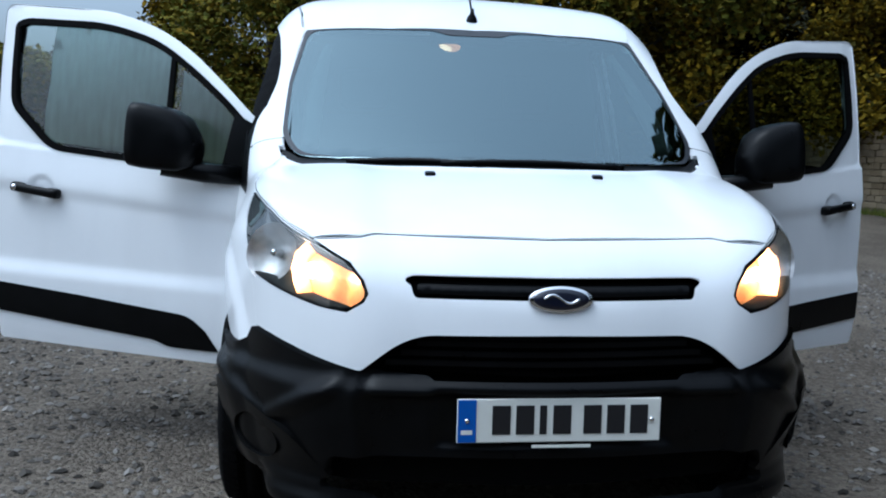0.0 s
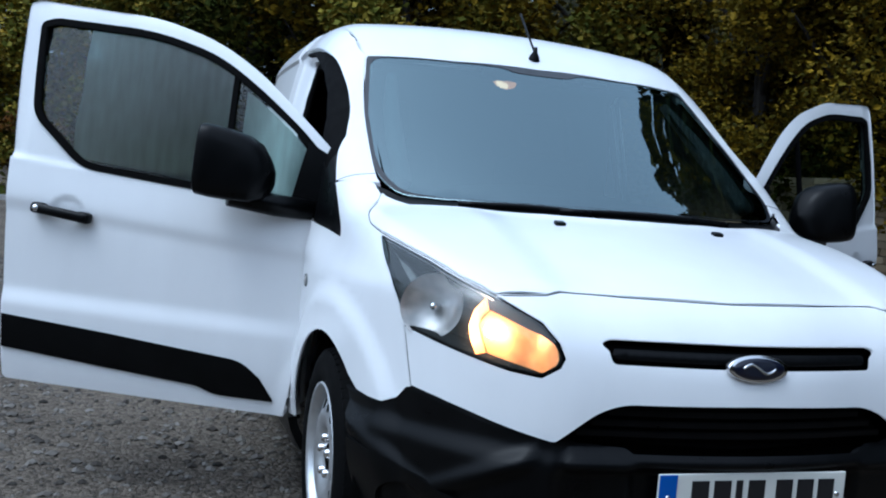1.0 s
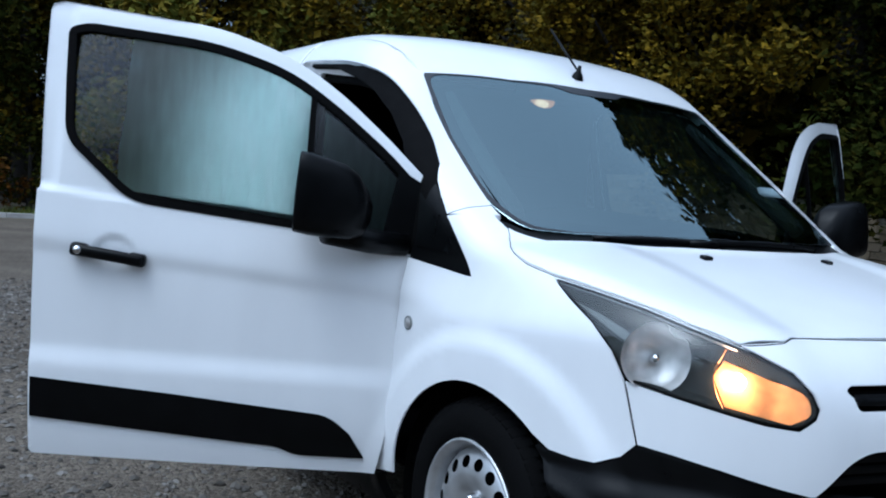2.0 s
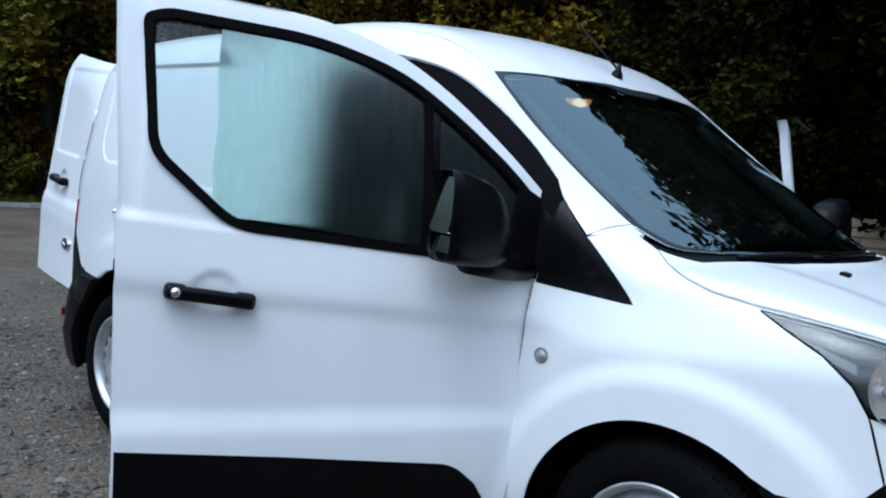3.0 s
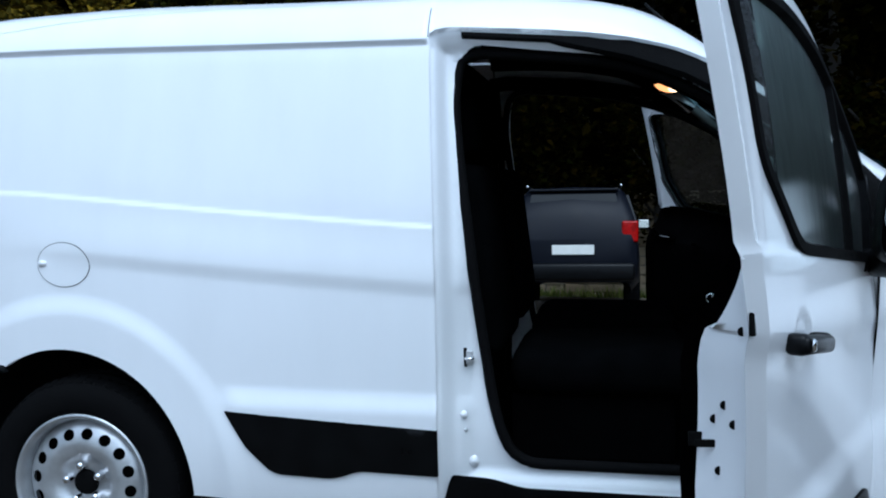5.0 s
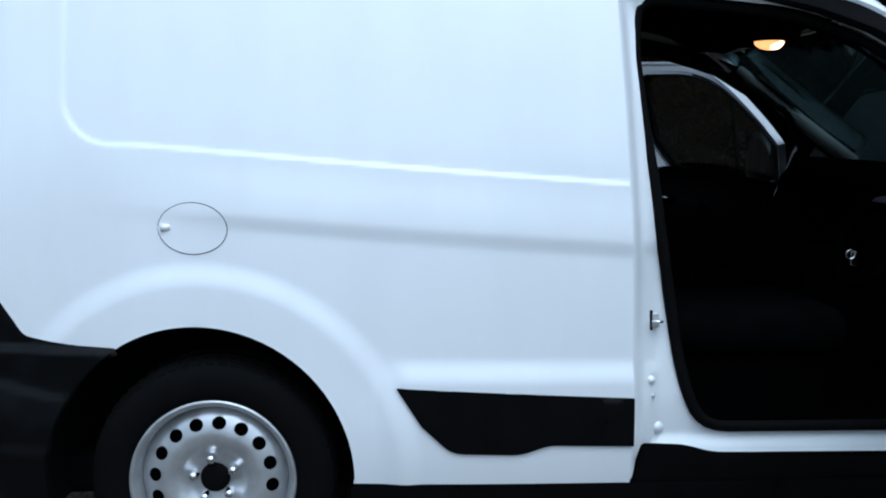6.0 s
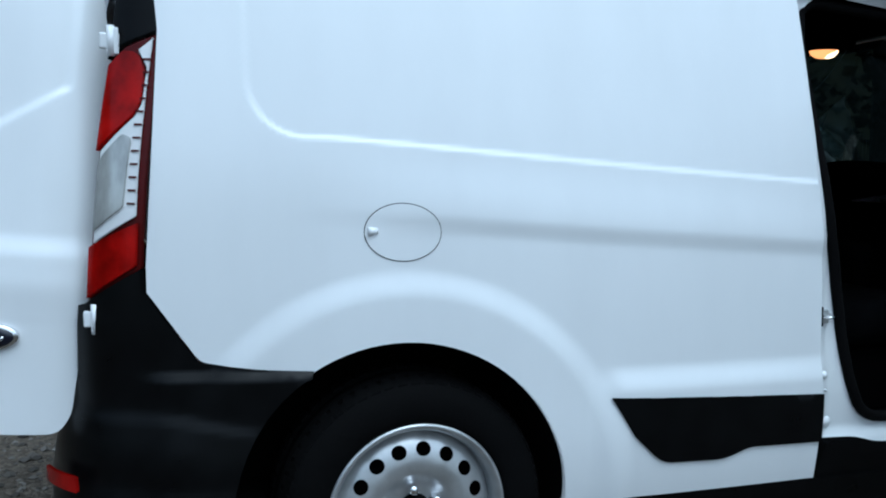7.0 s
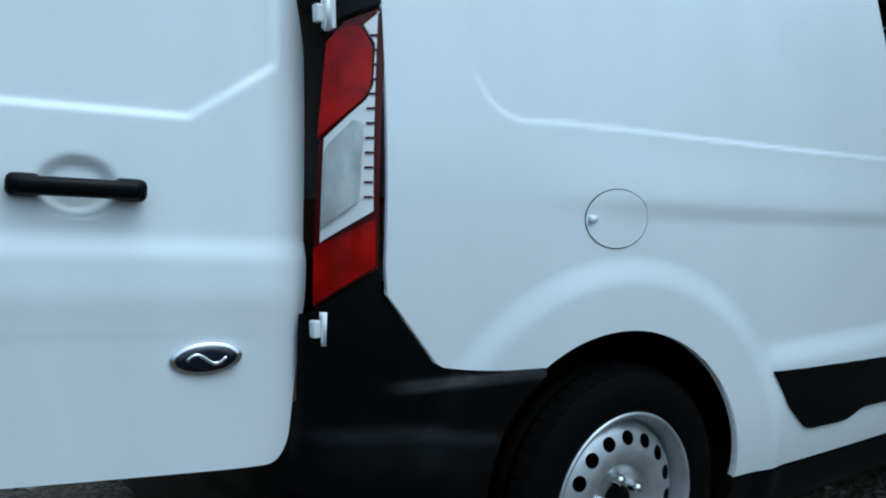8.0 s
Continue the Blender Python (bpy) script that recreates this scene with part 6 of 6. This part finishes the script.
shapes = [stone_mesh(rt) for _ in range(8)]
course = 0.155
rest_v, rest_f = [], []
for j in range(20):
    y = -7.9 + rt.rand() * 0.3
    while y < 24.6:
        ln = 0.28 + 0.26 * rt.rand()
        g = float(fall(WX, y + ln / 2))
        z = -0.80 + j * course
        top = 1.05 + 0.9 * float(step(6, 14, y))
        if g - 0.12 < z < top - 0.05:
            size = (0.09, ln - 0.018, course - 0.016)
            c = (WX - 0.005 + 0.012 * rt.randn(), y + ln / 2, z + course / 2)
            me = shapes[rt.randint(8)]
            if 2.4 < y < 8.4:
                o = part("stone", me, WALL_STONE, wall)
                o.matrix_parent_inverse = Matrix.Translation(-Vector(wall.location))
                o.location, o.scale = c, size
            else:
                b = len(rest_v)
                rest_v += [(c[0] + v_.co.x * size[0], c[1] + v_.co.y * size[1], c[2] + v_.co.z * size[2]) for v_ in me.vertices]
                rest_f += [tuple(b + i for i in p.vertices) for p in me.polygons]
        y += ln
WALL_REST = island_material("buff_wall_stones", [(0.13, 0.10, 0.062), (0.19, 0.15, 0.095), (0.25, 0.20, 0.13), (0.16, 0.13, 0.09)], 0.92)
tagged(part("stone_courses", mesh_of(rest_v, rest_f, False), WALL_REST, wall), kind="stuff")


def grass_mesh(n, seed, x0, x1, y0, y1, h):
    rs = np.random.RandomState(seed)
    vs, fs = [], []
    for k in range(n):
        x, y = x0 + (x1 - x0) * rs.rand(), y0 + (y1 - y0) * rs.rand()
        z = float(fall(x, y)) - 0.02
        a = rs.rand() * 6.28
        dx, dy, w_ = math.cos(a), math.sin(a), 0.008 + 0.006 * rs.rand()
        hh = h * (0.4 + rs.rand())
        b = len(vs)
        vs += [(x - dy * w_, y + dx * w_, z), (x + dy * w_, y - dx * w_, z), (x + dx * hh * 0.5, y + dy * hh * 0.5, z + hh)]
        fs.append((b, b + 1, b + 2))
    return mesh_of(vs, fs, False)


GRASS = island_material("verge_grass", [(0.05, 0.075, 0.015), (0.09, 0.12, 0.02), (0.14, 0.14, 0.03), (0.06, 0.08, 0.02)], 0.7)
tagged(part("grass_verge", grass_mesh(9000, 21, WX - 0.55, WX - 0.02, -2, 24.5, 0.16), GRASS), "rough green grass at the wall's foot", "grass", kind="stuff")
tagged(part("grass_verge", grass_mesh(6000, 22, -12, 9, 22.8, 24.4, 0.22), GRASS), "rough green grass behind the kerb", "grass", kind="stuff")

# dark small car, nosed in to the wall
def parked_car():
    """A small dark hatchback with its tail towards the yard."""
    PAINT = material("dark_blue_paint", (0.003, 0.004, 0.008), 0.42, vary=0.2, scale=5, shine=0.16)
    DARKGLASS = material("dark_car_glass", (0.003, 0.004, 0.005), 0.12, shine=0.25)
    cx, cy = 10.05, 2.42
    g = float(fall(cx, cy))
    M = Matrix.Translation((cx, cy, g)) @ Matrix.Rotation(math.atan(0.078), 4, "Y") @ Matrix.Rotation(radians(90), 4, "Z") @ Matrix.Diagonal((1, 1, 1.09, 1)) @ Matrix.Translation((0, -1.85, 0))
    car = tagged(new("car"), "small dark blue hatchback parked nose to the stone wall", "car")
    car.location = (cx, cy, g)

    def put(name, mesh, mat, parent=car, label=""):
        mesh.transform(M)
        return part(name, mesh, mat, parent, label)
    # body by cross-sections along its length: y, half width, sill, waist, roof
    secs = ((0.10, 0.55, 0.30, 0.55, 0.58), (0.18, 0.72, 0.24, 0.66, 0.70), (0.45, 0.80, 0.20, 0.78, 0.82), (0.95, 0.82, 0.20, 0.88, 0.94), (1.25, 0.83, 0.20, 0.92, 1.02), (1.85, 0.83, 0.20, 0.95, 1.40), (2.15, 0.83, 0.20, 0.96, 1.47), (2.7, 0.83, 0.20, 0.98, 1.49), (3.2, 0.82, 0.22, 1.0, 1.46), (3.40, 0.81, 0.24, 1.0, 1.42), (3.56, 0.79, 0.30, 0.98, 1.10), (3.64, 0.75, 0.34, 0.80, 0.86))
    vs, fs = [], []
    K = 13
    for y, w_, z0, z1, z2 in secs:
        hw = w_ * (0.76 if z2 - z1 > 0.2 else 0.9)
        prof = [(w_ * 0.88, z0), (w_, z0 + 0.12), (w_ * 1.01, (z0 + z1) / 2), (w_ * 0.97, z1), (hw * 1.05, z2 - 0.09 * min(1, (z2 - z1) / 0.3)), (hw * 0.90, z2 - 0.015), (0.0, z2)]
        vs += [(-x, y, z) for x, z in prof] + [(x, y, z) for x, z in prof[-2::-1]]
    for i in range(len(secs) - 1):
        for k in range(K - 1):
            fs.append((i * K + k, i * K + k + 1, (i + 1) * K + k + 1, (i + 1) * K + k))
    fs += [tuple(range(K))[::-1], tuple(range((len(secs) - 1) * K, len(secs) * K))]
    put("body", mesh_of(vs, fs), PAINT)

    def pane(pts, push):
        a = [Vector(p) for p in pts]
        d = Vector(push)
        a = [p + d * 0.014 for p in a] + [p - d * 0.03 for p in a]
        m_ = len(pts)
        return put("window", mesh_of(a, [tuple(range(m_)), tuple(range(m_, 2 * m_))[::-1]] + [(i, (i + 1) % m_, m_ + (i + 1) % m_, m_ + i) for i in range(m_)], False), DARKGLASS)
    for k in (-1, 1):
        pane([(k * 0.79, 1.55, 0.98), (k * 0.79, 2.36, 1.0), (k * 0.675, 2.33, 1.38), (k * 0.68, 1.96, 1.34)], (k, 0, 0.2))
        pane([(k * 0.79, 2.48, 1.0), (k * 0.79, 3.12, 1.03), (k * 0.68, 2.98, 1.37), (k * 0.675, 2.46, 1.39)], (k, 0, 0.2))
        put("roof_rail", tube([(k * 0.60, 2.1, 1.465), (k * 0.60, 2.6, 1.50), (k * 0.60, 3.2, 1.475)], 0.016, 8), CHROME)
        dm = put("door_mirror", box(min(k * 0.84, k * 1.02), max(k * 0.84, k * 1.02), 1.58, 1.68, 1.00, 1.13, 0.03, None, 3, True), PAINT)
        put("mirror_pane", box(min(k * 0.86, k * 1.0), max(k * 0.86, k * 1.0), 1.675, 1.684, 1.015, 1.115, 0.003), MIRROR, dm)
        put("tail_lamp", box(min(k * 0.60, k * 0.80), max(k * 0.60, k * 0.80), 3.47, 3.625, 0.80, 1.04, 0.02), RED, car, "red tail lamp")
        for y in (0.68, 2.95):
            w1 = put("wheel", lathe([(0.02, 0.19), (0.03, 0.24), (0.0, 0.285), (-0.15, 0.285)], (k * 0.80, y, 0.285), (k, 0, 0), 32), RUBBER)
            put("rim", lathe([(0.01, 0.19), (0.0, 0.17), (0.02, 0.05), (0.02, 0.0)], (k * 0.80, y, 0.285), (k, 0, 0), 24), STEEL, w1)
    pane([(-0.58, 3.52, 1.06), (0.58, 3.52, 1.06), (0.53, 3.425, 1.36), (-0.53, 3.425, 1.36)], (0, 1, 0.25))
    put("roof_spoiler", box(-0.56, 0.56, 3.36, 3.47, 1.40, 1.425, 0.01), PAINT)
    put("rear_bumper", box(-0.76, 0.76, 3.58, 3.70, 0.36, 0.56, 0.04, None, 3, True), BLACK)
    put("number_plate", box(-0.26, 0.26, 3.640, 3.660, 0.66, 0.77, 0.004), PLATE)


parked_car()
